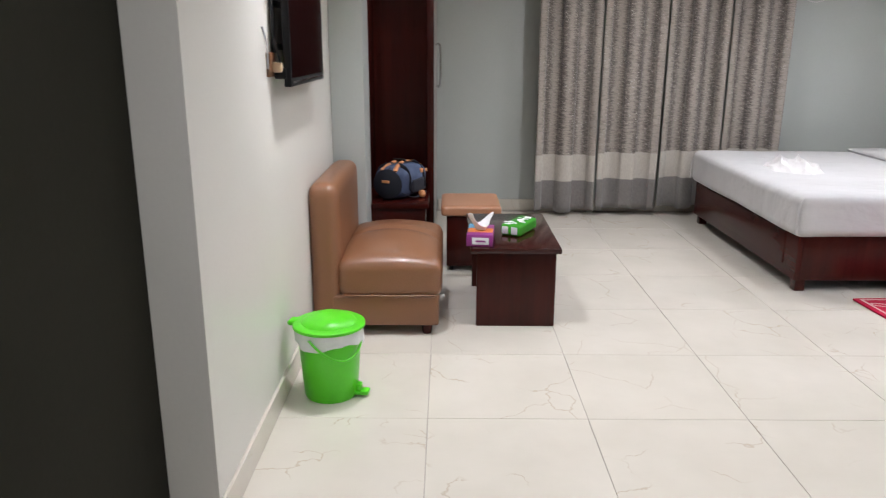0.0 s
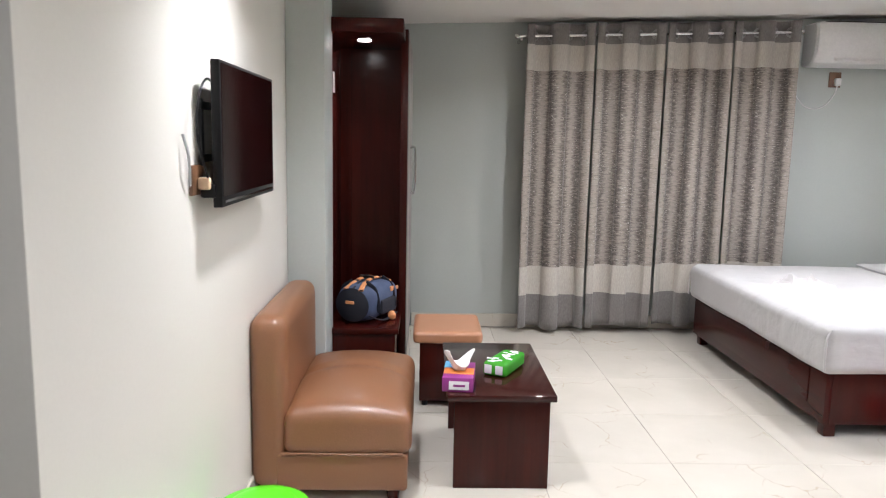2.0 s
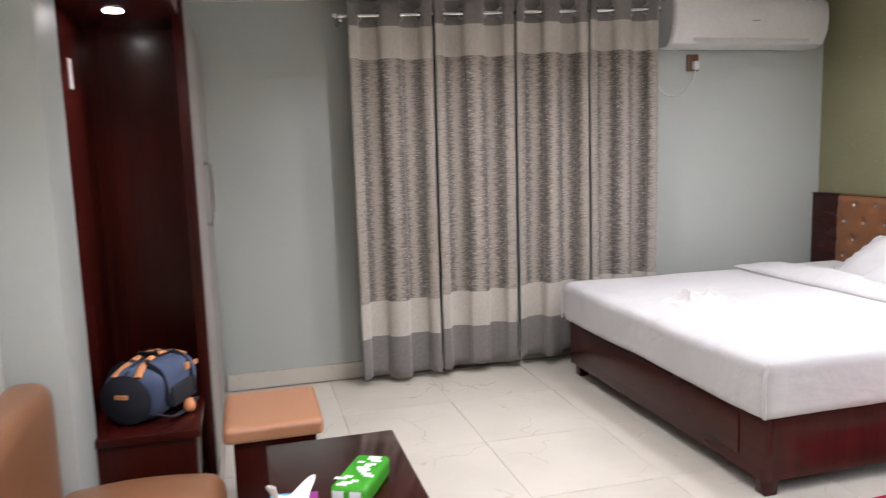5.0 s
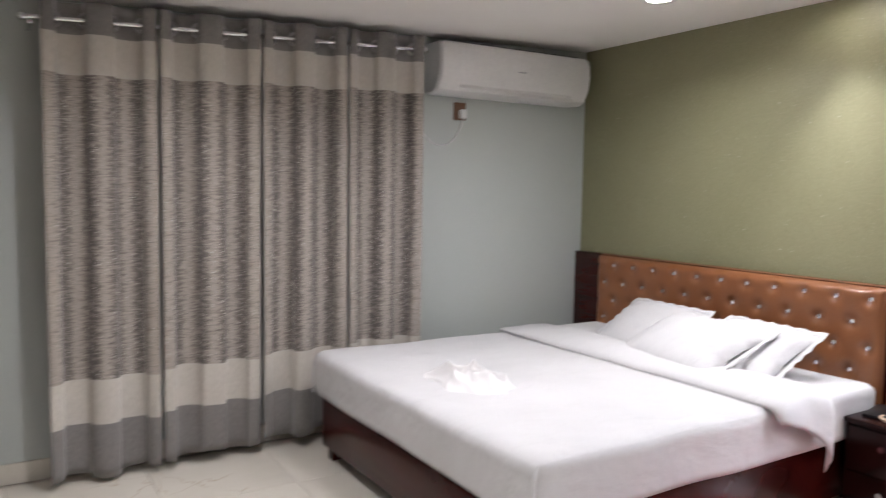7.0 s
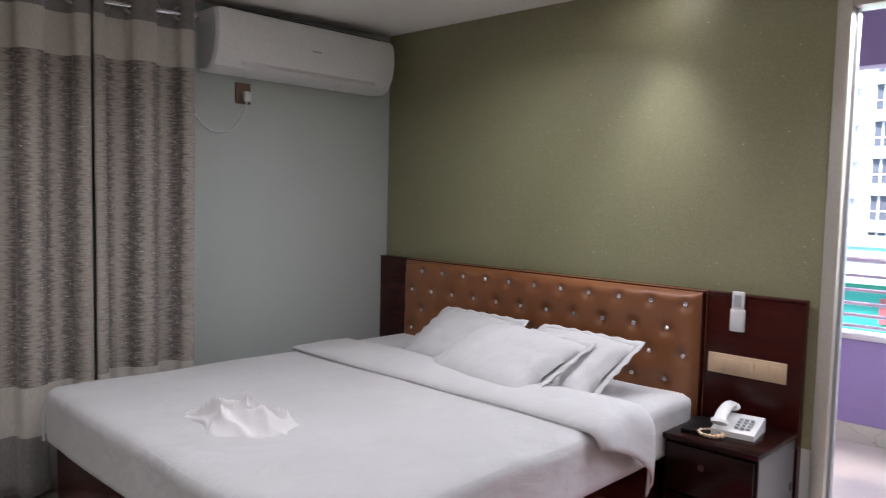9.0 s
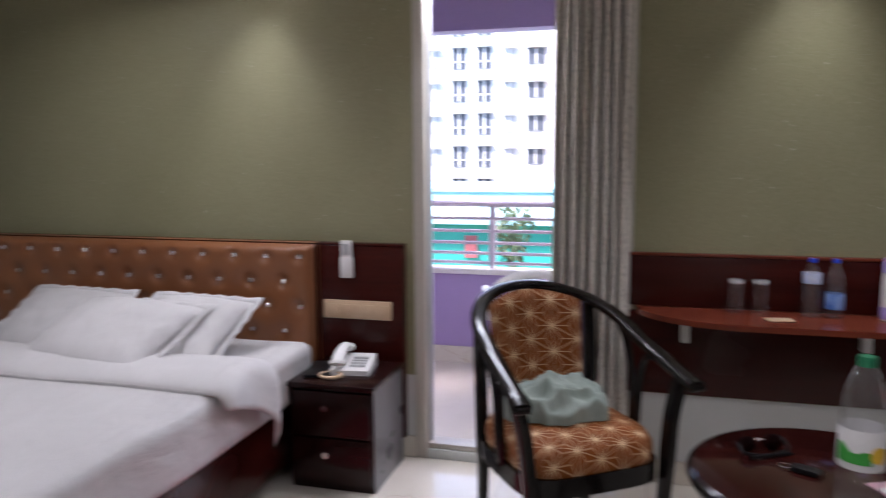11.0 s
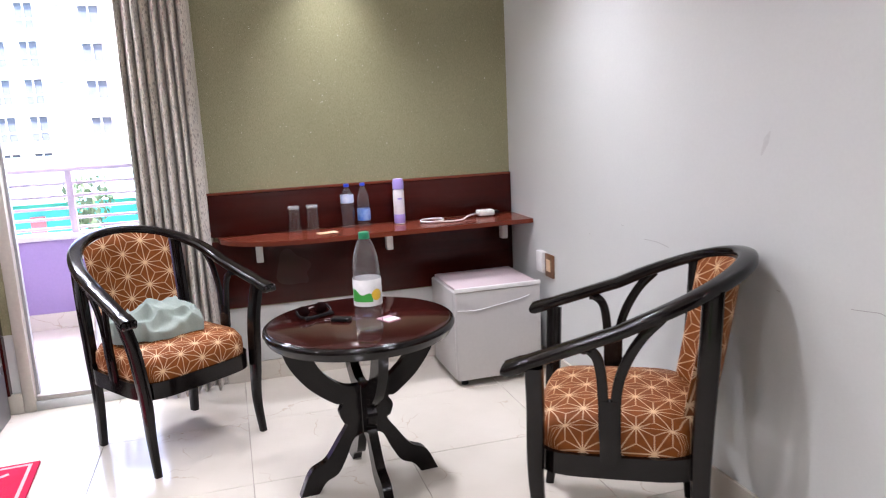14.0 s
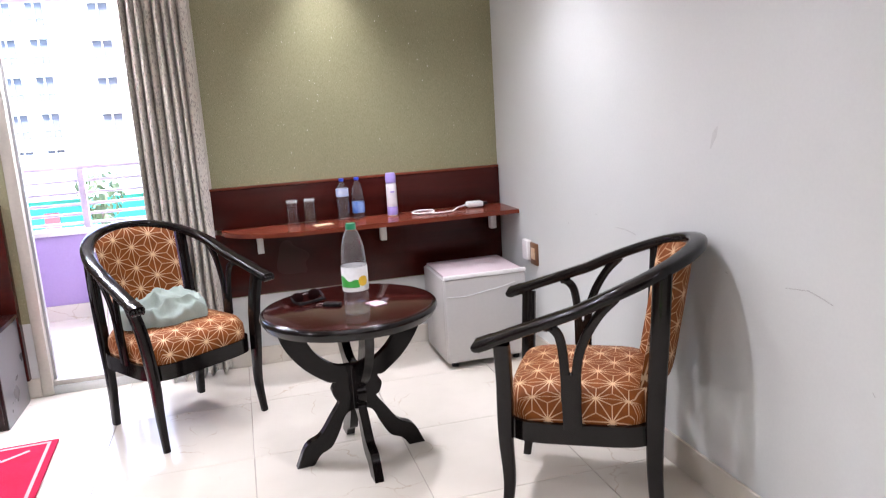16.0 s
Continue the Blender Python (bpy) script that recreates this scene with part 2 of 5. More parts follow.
def star_fabric(name, ax, ay, size=0.098, wrap=False):
    """Rust velvet with a lattice of cream twelve-rayed stars, laid out along two object axes."""
    m, nt, b = nodes_of(name)
    sep = nt.nodes.new("ShaderNodeSeparateXYZ")
    tc = nt.nodes.new("ShaderNodeTexCoord")
    link(nt, tc.outputs["Object"], sep.inputs[0])
    px, py = sep.outputs[ax], sep.outputs[ay]
    if wrap:                                  # the cloth runs on down the cushion's sides
        down = math_node(nt, "SUBTRACT", 0.465, sep.outputs[2])
        side = math_node(nt, "MULTIPLY", math_node(nt, "SIGN", px), ramp(nt, math_node(nt, "ABSOLUTE", px), 0.222, 0.236))
        front = math_node(nt, "MULTIPLY", math_node(nt, "SIGN", py), ramp(nt, math_node(nt, "ABSOLUTE", py), 0.205, 0.219))
        px, py = math_node(nt, "MULTIPLY_ADD", side, down, px), math_node(nt, "MULTIPLY_ADD", front, down, py)
    rays, near = [None, None], None
    for fam, (a0, step) in enumerate(((0, size * 0.866), (30, size * 0.5))):
        for k in range(3):
            a = radians(a0 + 60 * k)
            d = math_node(nt, "ADD", math_node(nt, "MULTIPLY", px, math.cos(a) / step), math_node(nt, "MULTIPLY", py, math.sin(a) / step))
            g = math_node(nt, "ABSOLUTE", math_node(nt, "SUBTRACT", math_node(nt, "FRACT", math_node(nt, "ADD", d, 0.5)), 0.5))
            w = (0.0015 if fam == 0 else 0.0014) / step
            line = math_node(nt, "SUBTRACT", 1.0, ramp(nt, g, w * 0.7, w * 1.7))
            if fam == 1:                      # these stop at the middle of each triangle, where three of them meet
                along = math_node(nt, "ADD", math_node(nt, "MULTIPLY", px, -math.sin(a) / (size * 3 ** 0.5)), math_node(nt, "MULTIPLY", py, math.cos(a) / (size * 3 ** 0.5)))
                row = math_node(nt, "FLOOR", math_node(nt, "ADD", d, 0.5))
                pos = math_node(nt, "FRACT", math_node(nt, "ADD", math_node(nt, "MULTIPLY_ADD", row, 0.5, along), 0.5))
                line = math_node(nt, "MULTIPLY", line, math_node(nt, "LESS_THAN", math_node(nt, "ABSOLUTE", math_node(nt, "SUBTRACT", pos, 0.5)), 0.34))
            rays[fam] = line if rays[fam] is None else math_node(nt, "MAXIMUM", rays[fam], line)
            if fam == 0:
                c = math_node(nt, "COSINE", math_node(nt, "MULTIPLY", d, 2 * math.pi))
                near = c if near is None else math_node(nt, "ADD", near, c)
    core = ramp(nt, near, -0.6, 2.6)          # all of them brighten towards the stars' hearts
    total = math_node(nt, "MAXIMUM", rays[0], rays[1])
    nap = noise_tex(nt, coords(nt), 35, 4)
    fibre = noise_tex(nt, coords(nt), 420, 2)
    base = mix_col(nt, ramp(nt, nap, 0.3, 0.7), (0.165, 0.043, 0.004), (0.235, 0.063, 0.007))
    base = mix_col(nt, math_node(nt, "MULTIPLY", fibre, 0.4), base, (0.09, 0.019, 0.002))
    f = math_node(nt, "MULTIPLY", total, math_node(nt, "MULTIPLY_ADD", core, 0.30, 0.52))
    link(nt, mix_col(nt, f, base, (0.74, 0.52, 0.32)), b.inputs["Base Color"])
    b.inputs["Roughness"].default_value = 0.6
    b.inputs["Specular IOR Level"].default_value = 0.2
    bump(nt, b, nap, 0.15, 0.003)
    return m


def clear(name, tint, gloss, rough=0.04, milk=0.0):
    """Thin clear plastic or glass wall: see-through, with a glossy skin."""
    m, nt, b = nodes_of(name)
    out = nt.nodes["Material Output"]
    see, shine, mixer, fres = (nt.nodes.new("ShaderNode" + k) for k in ("BsdfTransparent", "BsdfGlossy", "MixShader", "LayerWeight"))
    see.inputs["Color"].default_value = (*tint, 1)
    shine.inputs["Roughness"].default_value = rough
    fres.inputs["Blend"].default_value = 0.5
    rim = math_node(nt, "POWER", fres.outputs["Facing"], 2.6)
    link(nt, math_node(nt, "MULTIPLY_ADD", rim, gloss, 0.04), mixer.inputs[0])
    link(nt, see.outputs[0], mixer.inputs[1])
    link(nt, shine.outputs[0], mixer.inputs[2])
    body = nt.nodes.new("ShaderNodeMixShader")
    body.inputs[0].default_value = milk
    b.inputs["Base Color"].default_value = (0.92, 0.93, 0.94, 1)
    b.inputs["Roughness"].default_value = 0.25
    link(nt, mixer.outputs[0], body.inputs[1])
    link(nt, b.outputs[0], body.inputs[2])
    link(nt, body.outputs[0], out.inputs[0])
    return m


def lamp_material(name, col, strength):
    m, nt, b = nodes_of(name)
    b.inputs["Base Color"].default_value = (0.9, 0.9, 0.9, 1)
    b.inputs["Emission Color"].default_value = (*col, 1)
    b.inputs["Emission Strength"].default_value = strength
    return m


M_TILE = tile_material()
M_GROUT = surface("grout", (0.42, 0.38, 0.33), rough=0.8)
M_OLIVE = wallpaper_material()
M_CREAM = surface("cream_wall_paint", (0.68, 0.66, 0.61), (0.64, 0.62, 0.57), rough=0.42, big=0.8, fine=90, bumpy=0.06)
M_SAGE = surface("sage_wall_paint", (0.46, 0.488, 0.465), (0.425, 0.452, 0.43), rough=0.45, big=0.8, fine=90, bumpy=0.06)
M_WHITE = surface("white_wall_paint", (0.59, 0.605, 0.59), (0.545, 0.56, 0.55), rough=0.4, big=0.9, fine=90, bumpy=0.06)
M_CEIL = surface("ceiling_paint", (0.84, 0.81, 0.77), (0.80, 0.77, 0.73), rough=0.7, big=0.7, fine=80, bumpy=0.05)
# near-black base colour carries the darkness beside the entry
M_SHADE_WALL = surface("shade_toned_wall", (0.017, 0.016, 0.010), rough=0.8, spec=0.15)
M_LILAC = surface("lilac_paint", (0.36, 0.27, 0.52), (0.32, 0.24, 0.47), rough=0.6)
M_MAHOG = wood("mahogany", (0.034, 0.0045, 0.0033), (0.064, 0.0077, 0.0049), axis=2)
M_MAHOG_X = wood("mahogany_lengthwise", (0.034, 0.0045, 0.0033), (0.064, 0.0077, 0.0049), axis=1)
M_SIDE = surface("dark_grey_side", (0.11, 0.105, 0.11), rough=0.28)
# darker copy of the mahogany, with the nightstand's shade put into the colour
M_MAHOG_SHADED = wood("shaded_mahogany", (0.010, 0.0026, 0.0022), (0.021, 0.0046, 0.0038), axis=1)
M_SHELF = wood("red_shelf_wood", (0.11, 0.022, 0.012), (0.23, 0.055, 0.028), axis=1, rough=0.22)
M_EBONY = surface("ebony_lacquer", (0.0035, 0.0027, 0.0025), (0.0065, 0.0042, 0.0038), rough=0.15, coat=0.0, bumpy=0.03, spec=0.27)
M_TABLETOP = wood("dark_red_lacquer", (0.022, 0.0045, 0.004), (0.060, 0.012, 0.009), axis=0, rough=0.12, coat=0.35)
M_GREYDOOR = surface("grey_laminate", (0.30, 0.27, 0.25), rough=0.4)
M_LEATHER = surface("tan_leather", (0.235, 0.105, 0.050), (0.200, 0.086, 0.040), rough=0.36, fine=140, bumpy=0.22, coat=0.1)
M_LEATHER_L = surface("light_tan_leather", (0.46, 0.22, 0.12), (0.40, 0.185, 0.095), rough=0.36, fine=140, bumpy=0.2, coat=0.1)
M_TUFT = surface("copper_leather", (0.235, 0.090, 0.034), (0.19, 0.068, 0.025), rough=0.33, fine=120, bumpy=0.15, coat=0.15)
M_CRYSTAL = surface("crystal_button", (0.9, 0.9, 0.92), rough=0.06, metal=0.9, bumpy=0)
M_SHEET = surface("white_cotton", (0.54, 0.53, 0.53), (0.50, 0.49, 0.49), rough=0.8, big=3, fine=220, bumpy=0.18, spec=0.2)
nt_ = M_SHEET.node_tree
wr = noise_tex(nt_, coords(nt_, (2.6, 5.0, 4)), 1.3, 4, 0.45, 0.3)
old = next(n for n in nt_.nodes if n.type == "BUMP")
b2 = nt_.nodes.new("ShaderNodeBump")
b2.inputs["Strength"].default_value, b2.inputs["Distance"].default_value = 0.85, 0.03
link(nt_, wr, b2.inputs["Height"])
link(nt_, b2.outputs[0], old.inputs["Normal"])
M_TOWEL = surface("white_terry", (0.78, 0.76, 0.75), rough=0.95, fine=400, bumpy=0.5, spec=0.1)
M_CURTAIN = curtain_material("banded_curtain", (0.284, 0.495, 1.902, 2.08))
M_CURTAIN2 = leaf_curtain()
M_SEATFAB = star_fabric("star_velvet_seat", 0, 1, wrap=True)
M_BACKFAB = star_fabric("star_velvet_back", 0, 2)
M_CHROME = surface("chrome", (0.75, 0.75, 0.76), rough=0.15, metal=1.0, bumpy=0)
M_PEWTER = surface("pewter", (0.36, 0.35, 0.34), rough=0.3, metal=0.8, bumpy=0)
M_ALU = surface("anodised_frame", (0.52, 0.49, 0.43), rough=0.4, metal=0.2)
M_GREEN = surface("lime_plastic", (0.095, 0.64, 0.010), (0.085, 0.58, 0.009), rough=0.3, bumpy=0.02)
M_BAGFILM = surface("clear_bin_liner", (0.75, 0.78, 0.74), rough=0.3, fine=30, bumpy=0.6)
M_PLASTIC_W = surface("white_plastic", (0.76, 0.75, 0.74), rough=0.32, bumpy=0.02)
M_PLASTIC_G = surface("grey_plastic", (0.40, 0.41, 0.42), rough=0.4, bumpy=0.02)
M_BLACK = surface("black_plastic", (0.006, 0.006, 0.007), rough=0.35, bumpy=0.03, spec=0.25)
M_SCREEN = surface("dark_screen", (0.008, 0.002, 0.002), rough=0.10, bumpy=0, rough_var=0.02, spec=0.06)
M_BROWNBOX = surface("brown_plate", (0.16, 0.075, 0.035), rough=0.4)
M_BEIGEPLATE = surface("beige_plate", (0.55, 0.38, 0.24), (0.62, 0.46, 0.31), rough=0.4, big=9)
M_DENIM = surface("blue_canvas", (0.075, 0.105, 0.19), (0.045, 0.065, 0.125), rough=0.75, fine=220, bumpy=0.3)
M_NAVY = surface("navy_canvas", (0.012, 0.014, 0.024), rough=0.7, fine=220, bumpy=0.3)
M_ORANGE = surface("orange_webbing", (0.72, 0.30, 0.12), rough=0.6, fine=200, bumpy=0.3)
M_RUG = surface("crimson_pile", (0.50, 0.018, 0.060), (0.38, 0.012, 0.042), rough=0.9, big=6, fine=300, bumpy=0.6, spec=0.1)
M_RUGPAT = surface("pale_pile", (0.72, 0.42, 0.40), rough=0.9, fine=300, bumpy=0.6, spec=0.1)
M_FRIDGE = surface("silver_fridge_paint", (0.48, 0.465, 0.455), (0.44, 0.425, 0.415), rough=0.38, bumpy=0.03, metal=0.15)
M_FRIDGETOP = surface("pinkish_top", (0.58, 0.48, 0.50), rough=0.35)
M_CLOTH = surface("sage_cloth", (0.29, 0.335, 0.30), (0.21, 0.255, 0.225), rough=0.85, big=8, fine=180, bumpy=0.4, spec=0.2)
M_GLASS = clear("clear_glass", (1, 1, 1), 0.75, 0.04, 0.006)
# milk whitens the thick base, painting in the downlight's reflection
M_GLASSBASE = clear("glass_base_with_glint", (0.98, 0.98, 0.99), 0.7, 0.05, 0.22)
M_PET = clear("clear_bottle_plastic", (1, 1, 1), 0.8, 0.06, 0.03)
M_BLUECAP = surface("blue_cap", (0.02, 0.07, 0.62), rough=0.35, bumpy=0)
M_BLUELBL = surface("blue_label", (0.03, 0.14, 0.55), (0.30, 0.45, 0.75), rough=0.4, big=25, bumpy=0)
M_WHITELBL = surface("pale_label", (0.70, 0.75, 0.85), (0.35, 0.45, 0.75), rough=0.4, big=25, bumpy=0)
M_GREENCAP = surface("green_cap", (0.01, 0.20, 0.09), rough=0.35, bumpy=0)
M_GREENLBL = surface("green_label", (0.04, 0.36, 0.05), rough=0.4, bumpy=0)
M_YELLOWLBL = surface("yellow_patch", (0.85, 0.55, 0.05), rough=0.4, bumpy=0)
M_LILACCAN = surface("lilac_can", (0.42, 0.33, 0.75), rough=0.3, bumpy=0)
M_CANLBL = surface("can_label", (0.80, 0.78, 0.78), (0.70, 0.66, 0.72), rough=0.35, big=18, bumpy=0)
M_PAPER = surface("tissue_paper", (0.82, 0.82, 0.83), rough=0.9, bumpy=0.1)
M_TBOX_P = surface("purple_card", (0.28, 0.03, 0.22), rough=0.5, bumpy=0)
M_TBOX_O = surface("orange_card", (0.80, 0.25, 0.06), rough=0.5, bumpy=0)
M_TBOX_B = surface("blue_card", (0.10, 0.35, 0.55), rough=0.5, bumpy=0)
M_TPACK = surface("green_pack_film", (0.035, 0.27, 0.018), (0.05, 0.34, 0.022), rough=0.25, bumpy=0.1)
M_PINKCARD = surface("pink_card", (0.70, 0.42, 0.50), rough=0.5)
M_RED = surface("red_paint", (0.34, 0.09, 0.10), rough=0.5)
M_BUILD = surface("white_stucco", (0.64, 0.64, 0.66), (0.57, 0.57, 0.60), rough=0.8, big=0.15, fine=3, bumpy=0.05)
M_RAIL = surface("lilac_white_paint", (0.60, 0.52, 0.63), rough=0.4, bumpy=0.02)
M_WINPALE = surface("pale_pane", (0.40, 0.42, 0.46), rough=0.4, bumpy=0, spec=0.1)
M_SCUFF = surface("grey_scuff", (0.42, 0.42, 0.41), rough=0.6, bumpy=0)
M_SMUDGE = surface("wall_smudge", (0.535, 0.545, 0.535), rough=0.5, bumpy=0)
M_WINPANE = surface("dark_pane", (0.10, 0.11, 0.135), rough=0.3, bumpy=0, spec=0.1)
M_TEAL = surface("teal_sheet", (0.02, 0.30, 0.25), rough=0.5, big=0.4)
M_CYAN = surface("pale_blue_sheet", (0.36, 0.62, 0.68), rough=0.6, big=0.3)
M_BRICKY = surface("terracotta_stucco", (0.50, 0.28, 0.18), rough=0.8, big=0.2)
M_GROUND = surface("dusty_ground", (0.20, 0.19, 0.16), (0.10, 0.13, 0.07), rough=0.9, big=0.03, fine=0.6)
M_LEAF = surface("foliage", (0.035, 0.06, 0.025), (0.055, 0.085, 0.035), rough=0.6, big=1.0, fine=6)
M_BARK = surface("bark", (0.10, 0.08, 0.06), rough=0.9, fine=20, bumpy=0.4)
M_LED = lamp_material("led_disc", (1.0, 0.97, 0.92), 3.6)


# ---- mesh helpers ----
def thing(name, x, y, z, rz=0.0, label="", category="", group=""):
    e = new(name)
    e.matrix_basis = pose(x, y, z, 0, 0, rz)
    return tagged(e, label, category, group)


def part(name, bm, material, parent=None, label="", angle=38):
    me = bpy.data.meshes.new(name)
    bmesh.ops.recalc_face_normals(bm, faces=bm.faces[:])
    bm.to_mesh(me)
    bm.free()
    me.materials.append(material)
    me.shade_smooth()
    me.set_sharp_from_angle(angle=radians(angle))
    ob = new(name, me)
    if parent is not None:
        ob.parent = parent
    return tagged(ob, label)


def structure(name, bm, material, label=""):
    return tagged(part(name, bm, material, None, label), kind="structure")


def box(bm, x0, x1, y0, y1, z0, z1, bevel=0.0, seg=2, m=None):
    r = bmesh.ops.create_cube(bm, size=1.0, matrix=Matrix.Translation(((x0 + x1) / 2, (y0 + y1) / 2, (z0 + z1) / 2)) @ Matrix.Diagonal((x1 - x0, y1 - y0, z1 - z0, 1)))
    vs = r["verts"]
    if bevel > 0:
        edges = list({e for v in vs for e in v.link_edges})
        rr = bmesh.ops.bevel(bm, geom=edges, offset=bevel, segments=seg, profile=0.5, affect="EDGES")
        vs = list({v for f in rr["faces"] for v in f.verts} | {v for v in vs if v.is_valid})
    if m is not None:
        bmesh.ops.transform(bm, matrix=m, verts=vs)
    return vs


def boxes(*args, bevel=0.0, seg=2):
    bm = bmesh.new()
    for a in args:
        box(bm, *a, bevel=bevel, seg=seg)
    return bm


def cyl(bm, p0, p1, r0, r1=None, seg=20):
    r1 = r0 if r1 is None else r1
    p0, p1 = Vector(p0), Vector(p1)
    d = p1 - p0
    m = Matrix.Translation((p0 + p1) / 2) @ d.to_track_quat("Z", "Y").to_matrix().to_4x4()
    bmesh.ops.create_cone(bm, cap_ends=True, segments=seg, radius1=r0, radius2=r1, depth=d.length, matrix=m)
    return bm


def lathe(bm, profile, seg=32, x=0.0, y=0.0, z=0.0, close=False):
    rings = []
    for r, h in profile:
        if r < 1e-5:
            rings.append([bm.verts.new((x, y, z + h))])
        else:
            rings.append([bm.verts.new((x + r * math.cos(2 * math.pi * k / seg), y + r * math.sin(2 * math.pi * k / seg), z + h)) for k in range(seg)])
    pairs = list(zip(rings, rings[1:])) + ([(rings[-1], rings[0])] if close else [])
    for a, b in pairs:
        for k in range(seg):
            q = [a[k % len(a)], a[(k + 1) % len(a)], b[(k + 1) % len(b)], b[k % len(b)]]
            q = list(dict.fromkeys(q))
            if len(q) > 2:
                bm.faces.new(q)
    return bm


def smooth_path(pts, n=8):
    """A Catmull-Rom line through the points."""
    P = [Vector(p) for p in pts]
    P = [2 * P[0] - P[1]] + P + [2 * P[-1] - P[-2]]
    out = []
    for i in range(1, len(P) - 2):
        a, b, c, d = P[i - 1:i + 3]
        for k in range(n):
            t = k / n
            out.append(0.5 * (2 * b + (c - a) * t + (2 * a - 5 * b + 4 * c - d) * t * t + (3 * b - a - 3 * c + d) * t ** 3))
    return out + [P[-2]]


def tube(bm, pts, w, h=None, seg=12, up=(0, 0, 1), square=0.0, ends=None):
    """Sweeps an oval (or, with square, a rounded bar) of half sizes w, h along the points; ends scales first and last ring."""
    h = w if h is None else h
    pts = [Vector(p) for p in pts]
    rings = []
    for i, p in enumerate(pts):
        t = (pts[min(i + 1, len(pts) - 1)] - pts[max(i - 1, 0)]).normalized()
        side = t.cross(Vector(up))
        side = side.normalized() if side.length > 1e-4 else Vector((1, 0, 0))
        nrm = side.cross(t).normalized()
        s = ends(i / (len(pts) - 1)) if ends else 1.0
        ring = []
        for k in range(seg):
            a = 2 * math.pi * (k + 0.5) / seg
            ca, sa = math.cos(a), math.sin(a)
            if square:
                e = 1.0 - square
                ca, sa = math.copysign(abs(ca) ** e, ca), math.copysign(abs(sa) ** e, sa)
            ring.append(bm.verts.new(p + side * (w * s * ca) + nrm * (h * s * sa)))
        rings.append(ring)
    for a, b in zip(rings, rings[1:]):
        for k in range(seg):
            bm.faces.new((a[k], a[(k + 1) % seg], b[(k + 1) % seg], b[k]))
    bm.faces.new(rings[0][::-1])
    bm.faces.new(rings[-1])
    return bm


def sheet(bm, fn, nu, nv, wrap=False):
    g = [[bm.verts.new(fn(i / nu, j / nv)) for j in range(nv + 1)] for i in range(nu + (0 if wrap else 1))]
    n = len(g)
    for i in range(nu if wrap else nu):
        for j in range(nv):
            bm.faces.new((g[i][j], g[(i + 1) % n][j], g[(i + 1) % n][j + 1], g[i][j + 1]))
    return g


def plank(bm, outline, thick, m=None):
    """An outline in x and z, given thickness along y, with slightly eased edges."""
    f = [bm.verts.new((x, -thick / 2, z)) for x, z in outline]
    b = [bm.verts.new((x, thick / 2, z)) for x, z in outline]
    n = len(outline)
    bm.faces.new(f)
    bm.faces.new(b[::-1])
    for i in range(n):
        bm.faces.new((f[i], f[(i + 1) % n], b[(i + 1) % n], b[i]))
    if m is not None:
        bmesh.ops.transform(bm, matrix=m, verts=f + b)
    return bm


def thicken(ob, t, offset=0.0):
    s = ob.modifiers.new("thickness", "SOLIDIFY")
    s.thickness, s.offset = t, offset
    return ob


def nz(x, y, z, s=1.0):
    return noise.noise(Vector((x * s, y * s, z * s)))


# ---- structure ----
structure("wall_north", boxes((-0.9, X_E + 0.15, Y_N, Y_N + 0.15, -0.02, 2.6)), M_SAGE, "pale sage painted plaster wall behind the curtain")
structure("wall_west", boxes((X_W - 0.14, X_W, 1.71, Y_N, -0.02, 2.6)), M_CREAM, "cream painted plaster wall carrying the television")
structure("column", boxes((X_W, -0.508, 4.03, 4.33, -0.02, 2.6), bevel=0.006), M_SAGE, "pale sage painted column beside the wardrobe")
structure("wall_south", boxes((0.75, X_E + 0.15, Y_S - 0.15, Y_S, -0.02, 2.6)), M_WHITE, "pale grey painted plaster wall with scuffs")
structure("wall_corridor_east", boxes((0.75, 0.9, -1.3, Y_S - 0.15, -0.02, 2.6)), M_WHITE, "pale grey painted corridor wall")
# fills the dark area west of the entry; its shade is colour
structure("wall_corridor_west", boxes((-1.0, -0.8305, -1.3, 2.0, -0.02, 2.6)), M_SHADE_WALL, "corridor wall with its shade painted in as near-black")
structure("wall_corridor_end", boxes((-1.0, 0.9, -1.45, -1.3, -0.02, 2.6)), M_WHITE, "pale grey painted corridor end wall")
D0, D1, DH = 2.47, 3.42, 2.2            # the balcony door's opening in y, and its height
structure("wall_east", boxes((X_E, X_E + 0.15, D1, Y_N, 0.39, 2.6), (X_E, X_E + 0.15, Y_S, D0, 0.39, 2.6), (X_E, X_E + 0.15, D0, D1, DH, 2.6)), M_OLIVE,
          "olive green textured wallpaper with glitter flecks")
structure("wall_east_foot", boxes((X_E, X_E + 0.15, D1, Y_N, -0.02, 0.39), (X_E, X_E + 0.15, Y_S, D0, -0.02, 0.39)), M_WHITE, "pale painted wall foot below the panelling")
bm = bmesh.new()
cs = [(x, y, ceil_at(x) + dz) for dz in (0, 0.12) for x, y in ((-1.05, -1.45), (X_E + 0.15, -1.45), (X_E + 0.15, Y_N + 0.15), (-1.05, Y_N + 0.15))]
v = [bm.verts.new(c) for c in cs]
for f in ((0, 1, 2, 3), (7, 6, 5, 4), (0, 4, 5, 1), (1, 5, 6, 2), (2, 6, 7, 3), (3, 7, 4, 0)):
    bm.faces.new([v[i] for i in f])
structure("ceiling", bm, M_CEIL, "plain off-white painted ceiling")
floor = structure("floor", boxes((-1.05, X_E + 0.2, -1.45, Y_N + 0.15, -0.12, -0.003)), M_GROUT, "cream polished porcelain tiles with thin brown veins")

